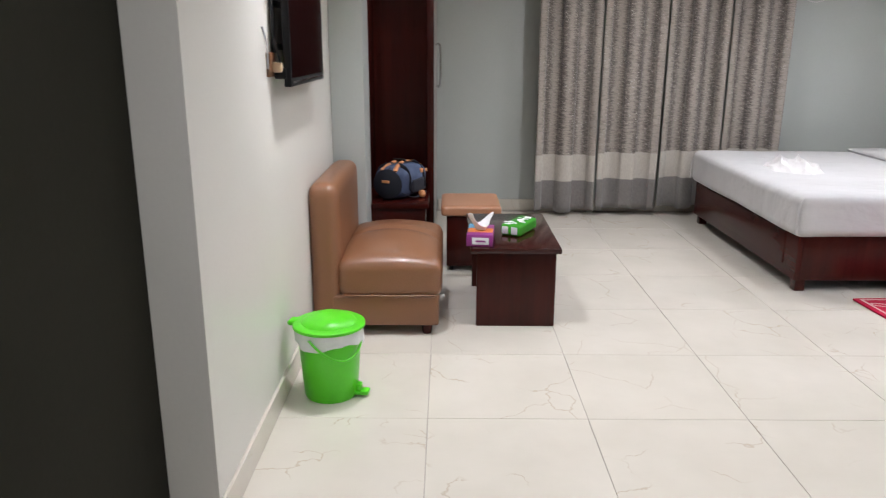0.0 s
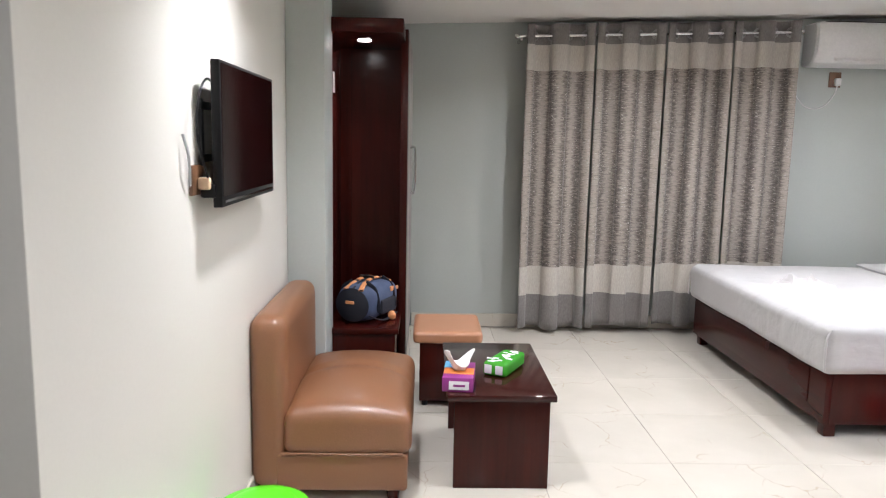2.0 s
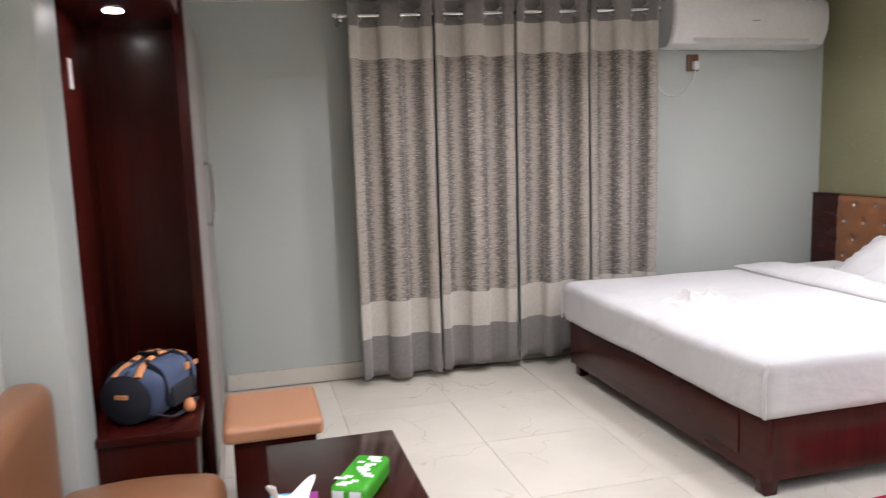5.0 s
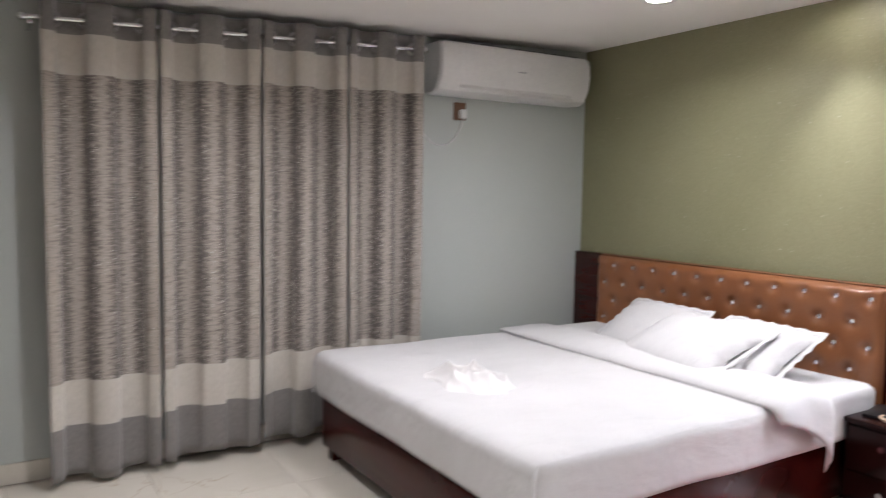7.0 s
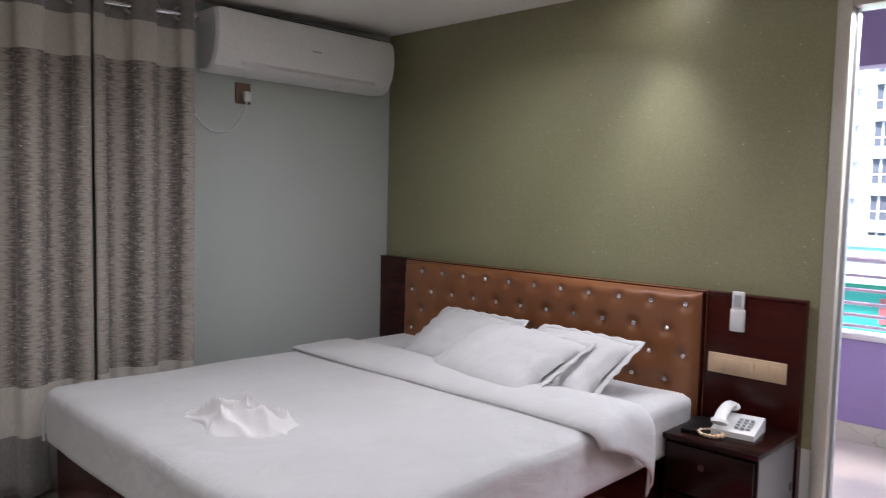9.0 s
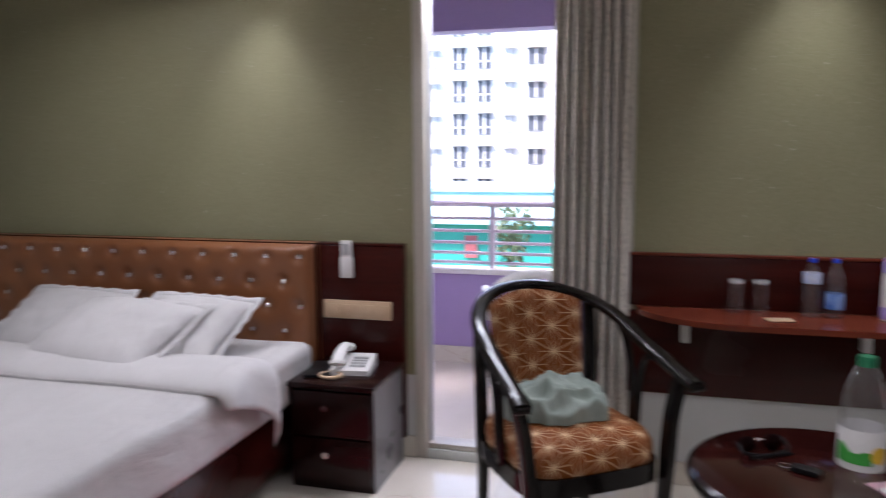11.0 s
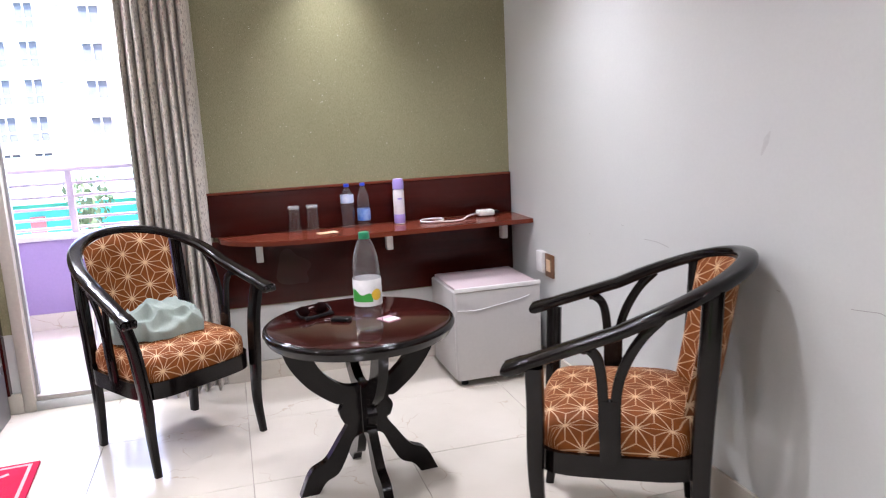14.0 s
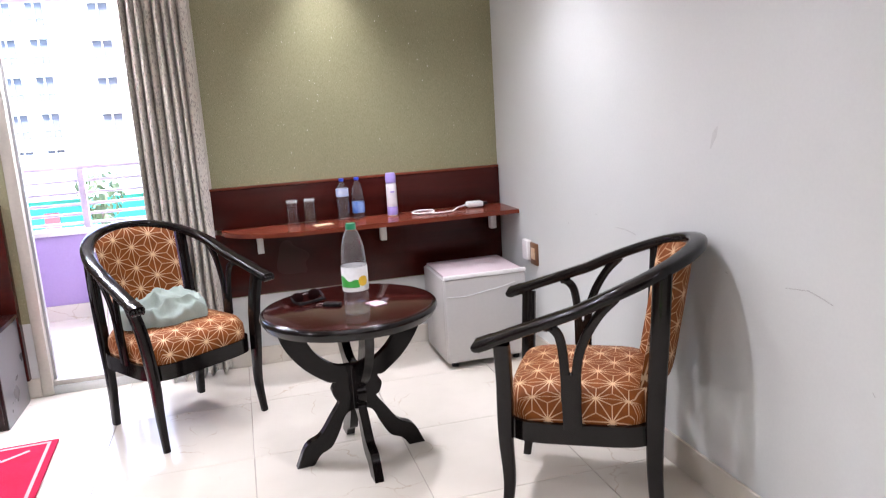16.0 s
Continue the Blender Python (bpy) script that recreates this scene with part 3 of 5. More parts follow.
for i, a in enumerate(((-0.12, X_E, Y_N - 0.012, Y_N, 0, 0.10), (X_W, X_W + 0.012, 1.71, 4.03, 0, 0.10), (0.75, X_E, Y_S, Y_S + 0.012, 0, 0.115),
                       (X_E - 0.012, X_E, D1 + 0.0, D1 + 0.06, 0, 0.10), (X_E - 0.012, X_E, Y_S + 0.012, D0, 0, 0.10))):
    structure("baseboard", boxes(a, bevel=0.002, seg=1), M_TILE, "cream tile skirting along the wall")

# balcony door frame
door = structure("door_1", boxes((X_E - 0.012, X_E + 0.10, D1 - 0.055, D1, 0.0, DH), bevel=0.006), M_ALU, "pale grey balcony door frame standing open")
part("jamb", boxes((X_E - 0.012, X_E + 0.10, D0, D0 + 0.055, 0.0, DH), bevel=0.006), M_ALU, door)
part("head", boxes((X_E - 0.012, X_E + 0.10, D0 + 0.055, D1 - 0.055, DH - 0.06, DH), bevel=0.006), M_ALU, door)
part("threshold", boxes((X_E + 0.002, X_E + 0.10, D0 + 0.055, D1 - 0.055, 0.045, 0.072), bevel=0.006), M_ALU, door)
part("sill", boxes((X_E - 0.006, X_E + 0.15, D0 + 0.055, D1 - 0.055, 0.0, 0.045), bevel=0.003), M_WHITE, door, "low painted sill under the door frame")
part("glazing_bead", boxes((X_E + 0.03, X_E + 0.06, D1 - 0.068, D1 - 0.055, 0.03, DH - 0.06)), M_PLASTIC_G, door)

# balcony
BX = 5.67
structure("balcony_floor", boxes((X_E + 0.15, BX + 0.12, 1.2, 4.6, -0.15, -0.01)), M_TILE, "pale tiled balcony floor")
structure("balcony_parapet", boxes((BX, BX + 0.12, 1.2, 4.6, -0.01, 0.60), bevel=0.005), M_LILAC, "lilac painted balcony parapet")
structure("parapet_cap", boxes((BX - 0.02, BX + 0.14, 1.2, 4.6, 0.60, 0.635), bevel=0.006), M_PLASTIC_W, "pale stone parapet coping")
structure("balcony_skirting", boxes((BX - 0.014, BX, 1.2, 4.6, -0.01, 0.10)), M_TILE, "pale balcony skirting tiles")
structure("balcony_side_wall", boxes((X_E + 0.15, BX, 4.6, 4.72, -0.15, 2.75)), M_LILAC, "lilac painted balcony side wall")
structure("balcony_side_wall_south", boxes((X_E + 0.15, BX, 1.08, 1.2, -0.15, 2.75)), M_LILAC, "lilac painted balcony side wall")
structure("balcony_beam", boxes((BX, BX + 0.15, 1.08, 4.72, 2.19, 2.75), bevel=0.005), M_LILAC, "lilac painted beam over the balcony")
structure("balcony_ceiling", boxes((X_E + 0.15, BX, 1.08, 4.72, 2.6, 2.75)), M_CEIL, "painted balcony soffit")
rail = thing("balcony_railing", BX + 0.06, 0, 0.635, 0, "pale metal railing with horizontal bars on the parapet", "railing")
for z in (0.035, 0.10, 0.17, 0.25, 0.335):
    part("bar", cyl(bmesh.new(), (0, 1.2, z), (0, 4.6, z), 0.011, seg=10), M_RAIL, rail)
part("top_rail", tube(bmesh.new(), [(0, 1.2, 0.432), (0, 4.6, 0.432)], 0.028, 0.02, 12), M_RAIL, rail)
for y in (1.24, 2.32, 3.405, 4.48):
    part("post", boxes((-0.018, 0.018, y - 0.022, y + 0.022, 0, 0.42), bevel=0.004), M_RAIL, rail)

# ---- outside ----
structure("ground", boxes((6.5, 2500, -2000, 2000, -9.3, -9.0)), M_GROUND, "dusty ground with scrub far below the balcony")
BD = 66.0


def white_block(x, y0, y1, z1, mat_wall, label, cols, z0, rows, step):
    b = thing("apartment_building", x, 0, -9.0, 0, label, "building")
    part("wall", boxes((0, 12, y0, y1, 0, z1 + 9)), mat_wall, b)
    part("roof", boxes((-0.3, 12.3, y0 - 0.3, y1 + 0.3, z1 + 9, z1 + 9.5)), mat_wall, b)
    for r in range(rows):
        for k, (cy, w, h) in enumerate(cols):
            zc = z0 + 9 + r * step
            win = part("window", boxes((-0.06, 0.0, cy - w, cy + w, zc - h, zc + h)), M_WINPALE if k % 3 == 1 else M_WINPANE, b, "dark glazed window" if r == 0 and k == 0 else "")
            part("sill", boxes((-0.35, 0, cy - w - 0.2, cy + w + 0.2, zc + h + 0.05, zc + h + 0.17)), mat_wall, win)
            part("mullion", boxes((-0.1, -0.06, cy - 0.07, cy + 0.07, zc - h, zc + h)), mat_wall, win)
            if h > 0.85:
                part("transom", boxes((-0.1, -0.06, cy - w, cy + w, zc - h * 0.36, zc - h * 0.22)), mat_wall, win)
    return b


cols = [(11.7 + 2.28 * k, 0.45 if k % 3 == 1 else 0.60 if k > 1 else 0.72, 0.68 if k % 3 == 1 else 0.92 if k > 1 else 0.66) for k in range(20)]
white_block(BD, 8.6, 60, 24, M_BUILD, "tall white apartment building with rows of small windows", cols, -4.4, 9, 2.86)
white_block(BD - 6, -2.0, 7.5, 16, M_BRICKY, "terracotta apartment building beside the white block", [(6.3, 0.6, 0.8), (3.6, 0.6, 0.8)], -3.0, 6, 3.0)
white_block(BD + 12, -30, 6, 8, M_BUILD, "pale distant building beyond the road", [(-26 + 3 * k, 0.6, 0.8) for k in range(10)], -5, 4, 3.0)
shed = thing("market_shed", 30, 0, -9.0, 0, "low market shed with teal walls and pale blue roof", "building")
part("wall", boxes((0, 6, -14, 19, 0, 7.7)), M_TEAL, shed)
part("roof", boxes((-0.6, 6.5, -14.5, 19.5, 7.7, 7.9)), M_CYAN, shed, "pale blue sheet roof")
part("sign", boxes((-0.1, 0, 8.9, 9.4, 6.3, 7.2)), M_RED, shed, "faded red sign panel")
far = thing("market_shed", 42, 0, -9.0, 0, "long pale blue sheet-roofed shed", "building")
part("wall", boxes((0, 10, -30, 30, 0, 7.0)), M_BUILD, far)
part("fascia", boxes((-0.5, 0, -30, 30, 7.0, 8.4)), M_CYAN, far, "pale blue sheet fascia")
part("roof", boxes((-0.6, 10.6, -30.5, 30.5, 8.4, 8.6)), M_CYAN, far, "pale blue sheet roof")
rng = random.Random(5)
for tx, ty, th in ((27, 6.9, 8.4), (27.5, 2.0, 7.6)):
    tree = thing("tree", tx, ty, -9.0, 0, "small leafy tree in front of the sheds", "tree")
    part("trunk", tube(bmesh.new(), smooth_path([(0, 0, 0), (0.1, 0.1, 2.5), (-0.1, 0.2, 5.0), (0, 0, th - 1)], 4), 0.16, seg=8, ends=lambda t: 1 - 0.7 * t), M_BARK, tree)
    bm = bmesh.new()
    for k in range(320):
        a, r, h = rng.uniform(0, 6.28), 0.85 * math.sqrt(rng.random()), rng.uniform(-1.5, 0.7)
        r *= 1 - 0.35 * abs(h)
        c = Vector((r * math.cos(a), r * math.sin(a), th - 0.4 + h))
        q = Euler((rng.uniform(0, 3), rng.uniform(0, 3), rng.uniform(0, 3))).to_matrix()
        s = rng.uniform(0.09, 0.2)
        bm.faces.new([bm.verts.new(c + q @ Vector(p) * s) for p in ((-1, 0, 0), (0, -0.5, 0.1), (1, 0, 0), (0, 0.5, 0.1))])
    part("crown", bm, M_LEAF, tree)

# white plastic chair out on the balcony
pcx = thing("plastic_chair", 5.0, 3.02, -0.01, 15, "white moulded plastic chair standing on the balcony", "chair")
arc = [(-0.05 - 0.10 * math.cos(a), 0.235 * math.sin(a), 0.62 + 0.135 * math.cos(a)) for a in [-1.5 + 3.0 * k / 16 for k in range(17)]]
part("back_rim", tube(bmesh.new(), arc, 0.016, 0.026, 12), M_PLASTIC_W, pcx)
for k in range(5):
    y = -0.14 + 0.07 * k
    part("back_slat", boxes((-0.155, -0.142, y - 0.018, y + 0.018, 0.40, 0.70), bevel=0.004), M_PLASTIC_W, pcx)
part("seat", boxes((-0.17, 0.25, -0.22, 0.22, 0.40, 0.425), bevel=0.012, seg=3), M_PLASTIC_W, pcx)
for sx, sy in ((-1, -1), (-1, 1), (1, -1), (1, 1)):
    part("leg", tube(bmesh.new(), [(0.03 + sx * 0.19, sy * 0.19, 0.41), (0.03 + sx * 0.23, sy * 0.225, 0.0)], 0.018, 0.018, 10), M_PLASTIC_W, pcx)
    if sx < 0:
        part("arm", tube(bmesh.new(), smooth_path([(-0.09, sy * 0.235, 0.61), (0.06, sy * 0.26, 0.63), (0.20, sy * 0.26, 0.61), (0.23, sy * 0.24, 0.42)], 5), 0.024, 0.012, 10), M_PLASTIC_W, pcx)

# ---- downlights ----
for k, (lx, ly, power, angle) in enumerate(LIGHTS):
    cz = ceil_at(lx)
    dl = thing("downlight", lx, ly, cz, 0, "round white recessed ceiling downlight, switched on", "ceiling light", "recessed downlights")
    part("trim_ring", lathe(bmesh.new(), [(0.058, 0.006), (0.060, -0.006), (0.085, -0.008), (0.088, 0.0), (0.086, 0.006)], 32, close=True), M_PLASTIC_W, dl)
    part("diffuser", lathe(bmesh.new(), [(0, -0.003), (0.059, -0.003), (0.059, 0.004), (0, 0.004)], 32), M_LED, dl, "glowing LED disc")
    if angle > 140:                     # frosted discs spread their light; the others are narrow reflectors
        lamp = new("downlight_lamp", bpy.data.lights.new("downlight_lamp", "AREA"))
        lamp.data.shape, lamp.data.size, lamp.data.energy = "DISK", 0.11, LAMP_W * power * 0.165
        lamp.data.spread = radians(150)
    else:
        lamp = new("downlight_lamp", bpy.data.lights.new("downlight_lamp", "SPOT"))
        lamp.data.energy, lamp.data.spot_size, lamp.data.spot_blend, lamp.data.shadow_soft_size = LAMP_W * power, radians(angle), 1.0, 0.055
    lamp.data.color = (0.97, 0.985, 1.0)
    lamp.location = (lx, ly, cz - 0.02)


# ---- window curtain ----
def curtain_panel(x0, x1, seed, folds, z0, z1, yc, amp, material, label, group, lift):
    """One eyelet panel: soft waves that tighten at the top and wander lower down."""
    e = thing("window_curtain", (x0 + x1) / 2, yc, lift, 0, label, "curtain", group)
    hw = (x1 - x0) / 2

    def cloth(u, t):
        z = z0 + (z1(u) - z0) * t + (0 if t > 0 else 0.012 * math.sin(9 * u + seed))
        drift = 0.012 * nz(u * 4 + seed, t * 1.3, 0.3) * (1 - t * 0.6)
        ph = 2 * math.pi * folds * u
        y = -amp * math.cos(ph) * (0.82 + 0.25 * nz(u * 3, t * 1.5, seed)) - 0.012 * math.cos(2 * ph + seed) * (1 - t)
        x = -hw + 2 * hw * u + 0.018 * math.sin(ph * 2) + drift
        return Vector((x, y + 0.012 * (1 - t), z))

    bm = bmesh.new()
    sheet(bm, cloth, 72, 46)
    thicken(part("cloth", bm, material, e, angle=80), 0.003)
    return e


def rod_z(x):
    return 2.137 + 0.036 * (x - 0.65)


rod = thing("curtain_rod", 1.62, 5.845, 2.2, 0, "slim chrome curtain rod with small end caps", "curtain rod")
part("rod", cyl(bmesh.new(), (-1.02, 0, rod_z(0.6) - 2.2), (1.0, 0, rod_z(2.62) - 2.2), 0.011, seg=14), M_CHROME, rod)
for sx in (-1.02, 1.0):
    zz = rod_z(1.62 + sx) - 2.2
    part("finial", lathe(bmesh.new(), [(0, -0.02), (0.016, -0.014), (0.02, 0), (0.016, 0.014), (0, 0.02)], 14, sx, 0, zz), M_CHROME, rod)
    part("bracket", boxes((sx * 0.97 - 0.008, sx * 0.97 + 0.008, -0.008, 0.18, zz - 0.03, zz - 0.012), bevel=0.002), M_CHROME, rod)
edges_x = (0.655, 1.155, 1.655, 2.13, 2.61)
for k, (a, b) in enumerate(zip(edges_x, edges_x[1:])):
    p = curtain_panel(a + 0.008, b - 0.008, 3.7 * k, 2, 0.03, lambda u, a=a, b=b: rod_z(a + (b - a) * u) + 0.08 - 0.036 * ((a + b) / 2 - 0.65), 5.845, 0.044, M_CURTAIN,
                      "grey patterned eyelet curtain panel with cream bands", "window curtain panels", 0.036 * ((a + b) / 2 - 0.65))
    for j in range(4):
        u = (j + 0.5) / 4
        gx = -((b - a) / 2 - 0.008) + (b - a - 0.016) * u
        bm = bmesh.new()
        ring = [(0.029 + 0.0075 * math.cos(t), 0.006 * math.sin(t)) for t in [2 * math.pi * q / 8 for q in range(8)]]
        lathe(bm, ring, 20, close=True)
        bmesh.ops.transform(bm, matrix=pose(gx, 0, rod_z((a + b) / 2 + gx) - 0.036 * ((a + b) / 2 - 0.65), 0, 90, 58 if j % 2 else -58), verts=bm.verts[:])
        part("eyelet", bm, M_PEWTER, p)

# balcony curtain, gathered to one side
bc = thing("door_curtain", 3.955, 2.637, 0, 0, "grey-beige patterned curtain gathered beside the balcony door", "curtain")
bm = bmesh.new()


def gathered(u, t):
    z = 0.02 + 2.2 * t + (0.02 * math.sin(40 * u) if t == 0 else 0)
    front = abs(math.sin(math.pi * 7.5 * u + 0.5 * nz(u * 4, t * 0.8, 9)))
    y = -0.150 + 0.30 * u + 0.010 * nz(u * 5, t * 2, 4)
    spread = 1 + 0.06 * (1 - t)
    return Vector((0.050 - 0.095 * front ** 0.75 * (0.85 + 0.3 * nz(u * 6, t * 1.2, 2)), y * spread, z))


sheet(bm, gathered, 180, 30)
thicken(part("cloth", bm, M_CURTAIN2, bc, angle=80), 0.003)

# ---- air conditioner ----
ac = thing("air_conditioner", 3.315, Y_N, 1.985, 0, "white wall-mounted split air conditioner near the ceiling", "air conditioner")
prof = [(0.0, 0.0), (-0.10, -0.005), (-0.155, 0.02), (-0.195, 0.09), (-0.21, 0.17), (-0.205, 0.26), (-0.19, 0.295), (-0.16, 0.305), (0, 0.305)]
bm = bmesh.new()
L = 0.585
rings = []
for sx, k in ((-L, 0.86), (-L + 0.012, 0.95), (-L + 0.045, 1.0), (L - 0.045, 1.0), (L - 0.012, 0.95), (L, 0.86)):
    rings.append([bm.verts.new((sx, y * k, 0.152 + (z - 0.152) * (0.5 + 0.5 * k))) for y, z in prof])
for a, b in zip(rings, rings[1:]):
    for i in range(len(prof)):
        j = (i + 1) % len(prof)
        bm.faces.new((a[i], a[j], b[j], b[i]))
bm.faces.new(rings[0])
bm.faces.new(rings[-1][::-1])
part("body", bm, M_PLASTIC_W, ac, angle=30)
bm = bmesh.new()
box(bm, -0.44, 0.44, -0.004, 0.004, -0.032, 0.032, bevel=0.003, m=pose(0, -0.168, 0.058, -32))
part("louvre", bm, M_PLASTIC_W, ac, "white louvre flap")
bm = bmesh.new()
box(bm, -0.445, 0.445, -0.002, 0.002, -0.0025, 0.0025, m=pose(0, -0.1875, 0.092, -32))
part("louvre_gap", bm, M_PLASTIC_G, ac)
part("badge", boxes((-0.03, 0.03, -0.2135, -0.208, 0.155, 0.163)), M_PLASTIC_G, ac, "small grey badge bar")
part("top_grille", boxes((-0.5, 0.5, -0.15, -0.02, 0.305, 0.312)), M_BLACK, ac)
soc = thing("wall_socket", 2.985, Y_N, 1.90, 0, "brown socket plate with a white plug under the air conditioner", "socket")
part("plate", boxes((-0.045, 0.045, -0.010, 0, -0.055, 0.055), bevel=0.004), M_BROWNBOX, soc)
part("plug", boxes((-0.012, 0.032, -0.045, -0.010, -0.045, 0.010), bevel=0.008), M_PLASTIC_W, soc, "white plug")
part("cable", tube(bmesh.new(), smooth_path([(0.01, -0.03, -0.045), (0.0, -0.012, -0.11), (-0.06, -0.006, -0.19), (-0.14, -0.005, -0.215), (-0.22, -0.005, -0.19), (-0.3, -0.005, -0.1)], 6), 0.004, seg=8), M_PLASTIC_W, soc)

# ---- bed ----
BX0, BX1, BY0, BY1 = 1.905, 3.90, 3.88, 5.65
bed = thing("bed", BX0, BY0, 0, 0, "king-size bed made up with white sheets on a mahogany base", "bed")
BL, BW = BX1 - BX0, BY1 - BY0
part("foot_board", boxes((0.008, 0.04, 0.008, BW - 0.008, 0.07, 0.36), bevel=0.004), M_MAHOG_X, bed)
part("foot_panel", boxes((0.0, 0.010, 0.16, BW - 0.16, 0.13, 0.315), bevel=0.004), M_MAHOG_X, bed, "raised panel on the foot board")
for y in (0.008, BW - 0.04):
    part("side_board", boxes((0.04, BL, y, y + 0.032, 0.07, 0.36), bevel=0.004), M_MAHOG, bed)
for x in (0.03, BL - 0.09):
    for y in (0.03, BW - 0.09):
        part("leg", boxes((x, x + 0.06, y, y + 0.06, 0.0, 0.30), bevel=0.004), M_MAHOG, bed)
part("slat_base", boxes((0.04, BL, 0.04, BW - 0.04, 0.30, 0.35)), M_MAHOG, bed)
bm = bmesh.new()


def rounded_slab(bm, x0, x1, y0, y1, z0, z1, r, nx, ny, nzz, wob):
    """A soft rounded slab with slight sag and wrinkles."""
    cx, cy, cz = (x0 + x1) / 2, (y0 + y1) / 2, (z0 + z1) / 2
    h = Vector(((x1 - x0) / 2, (y1 - y0) / 2, (z1 - z0) / 2))
    bmesh.ops.create_cube(bm, size=2.0)
    bmesh.ops.subdivide_edges(bm, edges=bm.edges[:], cuts=nx, use_grid_fill=True)
    for v in bm.verts:
        p = Vector((v.co.x * h.x, v.co.y * h.y, v.co.z * h.z))
        q = Vector([max(-h[i] + r, min(h[i] - r, p[i])) for i in range(3)])
        d = p - q
        if d.length > 1e-6:
            p = q + d.normalized() * min(r, d.length * 1.2)
        p += Vector((nz(p.x, p.y, p.z, 3.1), nz(p.y, p.z, p.x, 2.7), nz(p.z, p.x, p.y, 2.3))) * wob
        v.co = p + Vector((cx, cy, cz))


rounded_slab(bm, -0.035, BL - 0.02, -0.035, BW + 0.035, 0.325, 0.565, 0.05, 46, 0, 0, 0.010)
part("mattress", bm, M_SHEET, bed, "mattress tucked into a white cotton sheet", angle=80)

for y, k in ((-0.028, 1), (BW + 0.028, -1)):
    part("corner_fold", tube(bmesh.new(), smooth_path([(-0.002, y + 0.016 * k, 0.545), (-0.026, y + 0.004 * k, 0.50), (-0.031, y, 0.42), (-0.029, y - 0.003 * k, 0.345)], 6), 0.010, 0.005, seg=8, up=(1, 0, 0)), M_SHEET, bed, "folded sheet corner")
# duvet turned back across the bed, with a corner hanging at the near side
dv = thing("duvet", BX0, BY0, 0.56, 0, "white duvet with its edge turned back across the bed", "duvet")
bm = bmesh.new()


def fold(u, t):
    """The turned-back roll along the head end; at the near side it spills over the edge."""
    drop = 0.05 + 0.27 * u ** 1.2
    flat = BW + 0.03
    s_ = (flat + drop + 0.06) * t
    over = max(0.0, s_ - flat)
    bend = 0.075 * (1 - math.exp(-over / 0.075))
    y = BW + 0.02 - min(s_, flat) - bend
    a = math.pi * (1.12 * u - 0.06)
    x = 1.345 - 0.18 * math.cos(a) + 0.025 * nz(y * 2, 0, 3) + 0.25 * over * (0.5 - u)
    thick = (0.042 + 0.014 * nz(y * 3.0, u * 2, 5)) * max(0.12, min(1.0, (BW + 0.02 - y) / 0.35))
    z = 0.012 + thick * math.sin(max(0.0, min(math.pi, a))) + 0.006 * nz(x * 9, y * 6, 7)
    y -= 0.35 * thick * math.sin(max(0.0, min(math.pi, a))) * min(1.0, over / 0.08) + 0.012 * math.sin(9 * u) * min(1.0, over / 0.1)
    return Vector((x, y, z - (over - bend)))


sheet(bm, fold, 30, 84)
hem = [fold(0.03, k / 60) + Vector((-0.004, 0, 0.004)) for k in range(61)]
bm2 = tube(bmesh.new(), hem, 0.005, seg=6)
part("hem", bm2, M_SHEET, dv, "stitched hem of the duvet")
thicken(part("turned_edge", bm, M_SHEET, dv, angle=80), 0.008, 1.0)

def pillow(x, y, z, rx, ry, rz, L=0.62, W=0.42, T=0.085):
    e = new("pillow")
    e.matrix_basis = pose(x, y, z, rx, ry, rz)
    tagged(e, "plump white pillow in a frilled cotton case", "pillow", "pillows at the headboard")
    bm = bmesh.new()
    for s in (1, -1):
        def top(u, t, s=s):
            a, b = 2 * u - 1, 2 * t - 1
            k = max(0.0, (1 - abs(a) ** 2.6) * (1 - abs(b) ** 2.6)) ** 0.55
            pin = 1 - 0.10 * (1 - abs(a) ** 2) * abs(b) ** 3
            return Vector((a * L / 2 * (1 - 0.07 * (1 - b * b) * abs(a) ** 3), b * W / 2 * pin, s * T * k + 0.008 * nz(a * 3, b * 3, s + x)))
        sheet(bm, top, 28, 22)
    bmesh.ops.remove_doubles(bm, verts=bm.verts[:], dist=0.004)
    part("case", bm, M_SHEET, e, angle=80)
    bm = bmesh.new()
    n = 96

    def flange(u, t):
        a = 2 * math.pi * u
        c, s_ = math.cos(a), math.sin(a)
        k = 1 / max(abs(c), abs(s_))
        w = t * 0.034
        px, py = c * k * (L / 2 - 0.015 + w), s_ * k * (W / 2 - 0.015 + w)
        return Vector((px, py, 0.005 * math.sin(23 * a) * t + 0.006 * t))

    sheet(bm, flange, n, 2, wrap=True)
    thicken(part("frill", bm, M_SHEET, e, angle=80), 0.003)
    return e


pillow(3.60, 4.98, 0.650, 0, -32, -4, 0.42, 0.56, 0.075)
pillow(3.40, 4.54, 0.655, 0, -24, -8, 0.49, 0.66, 0.092)
pillow(3.56, 4.325, 0.650, 0, -30, -6, 0.44, 0.54, 0.08)

# towel on the bed
tw = thing("towel", 2.24, 4.75, 0.566, 8, "white towel folded loosely on the bed", "towel")
bm = bmesh.new()


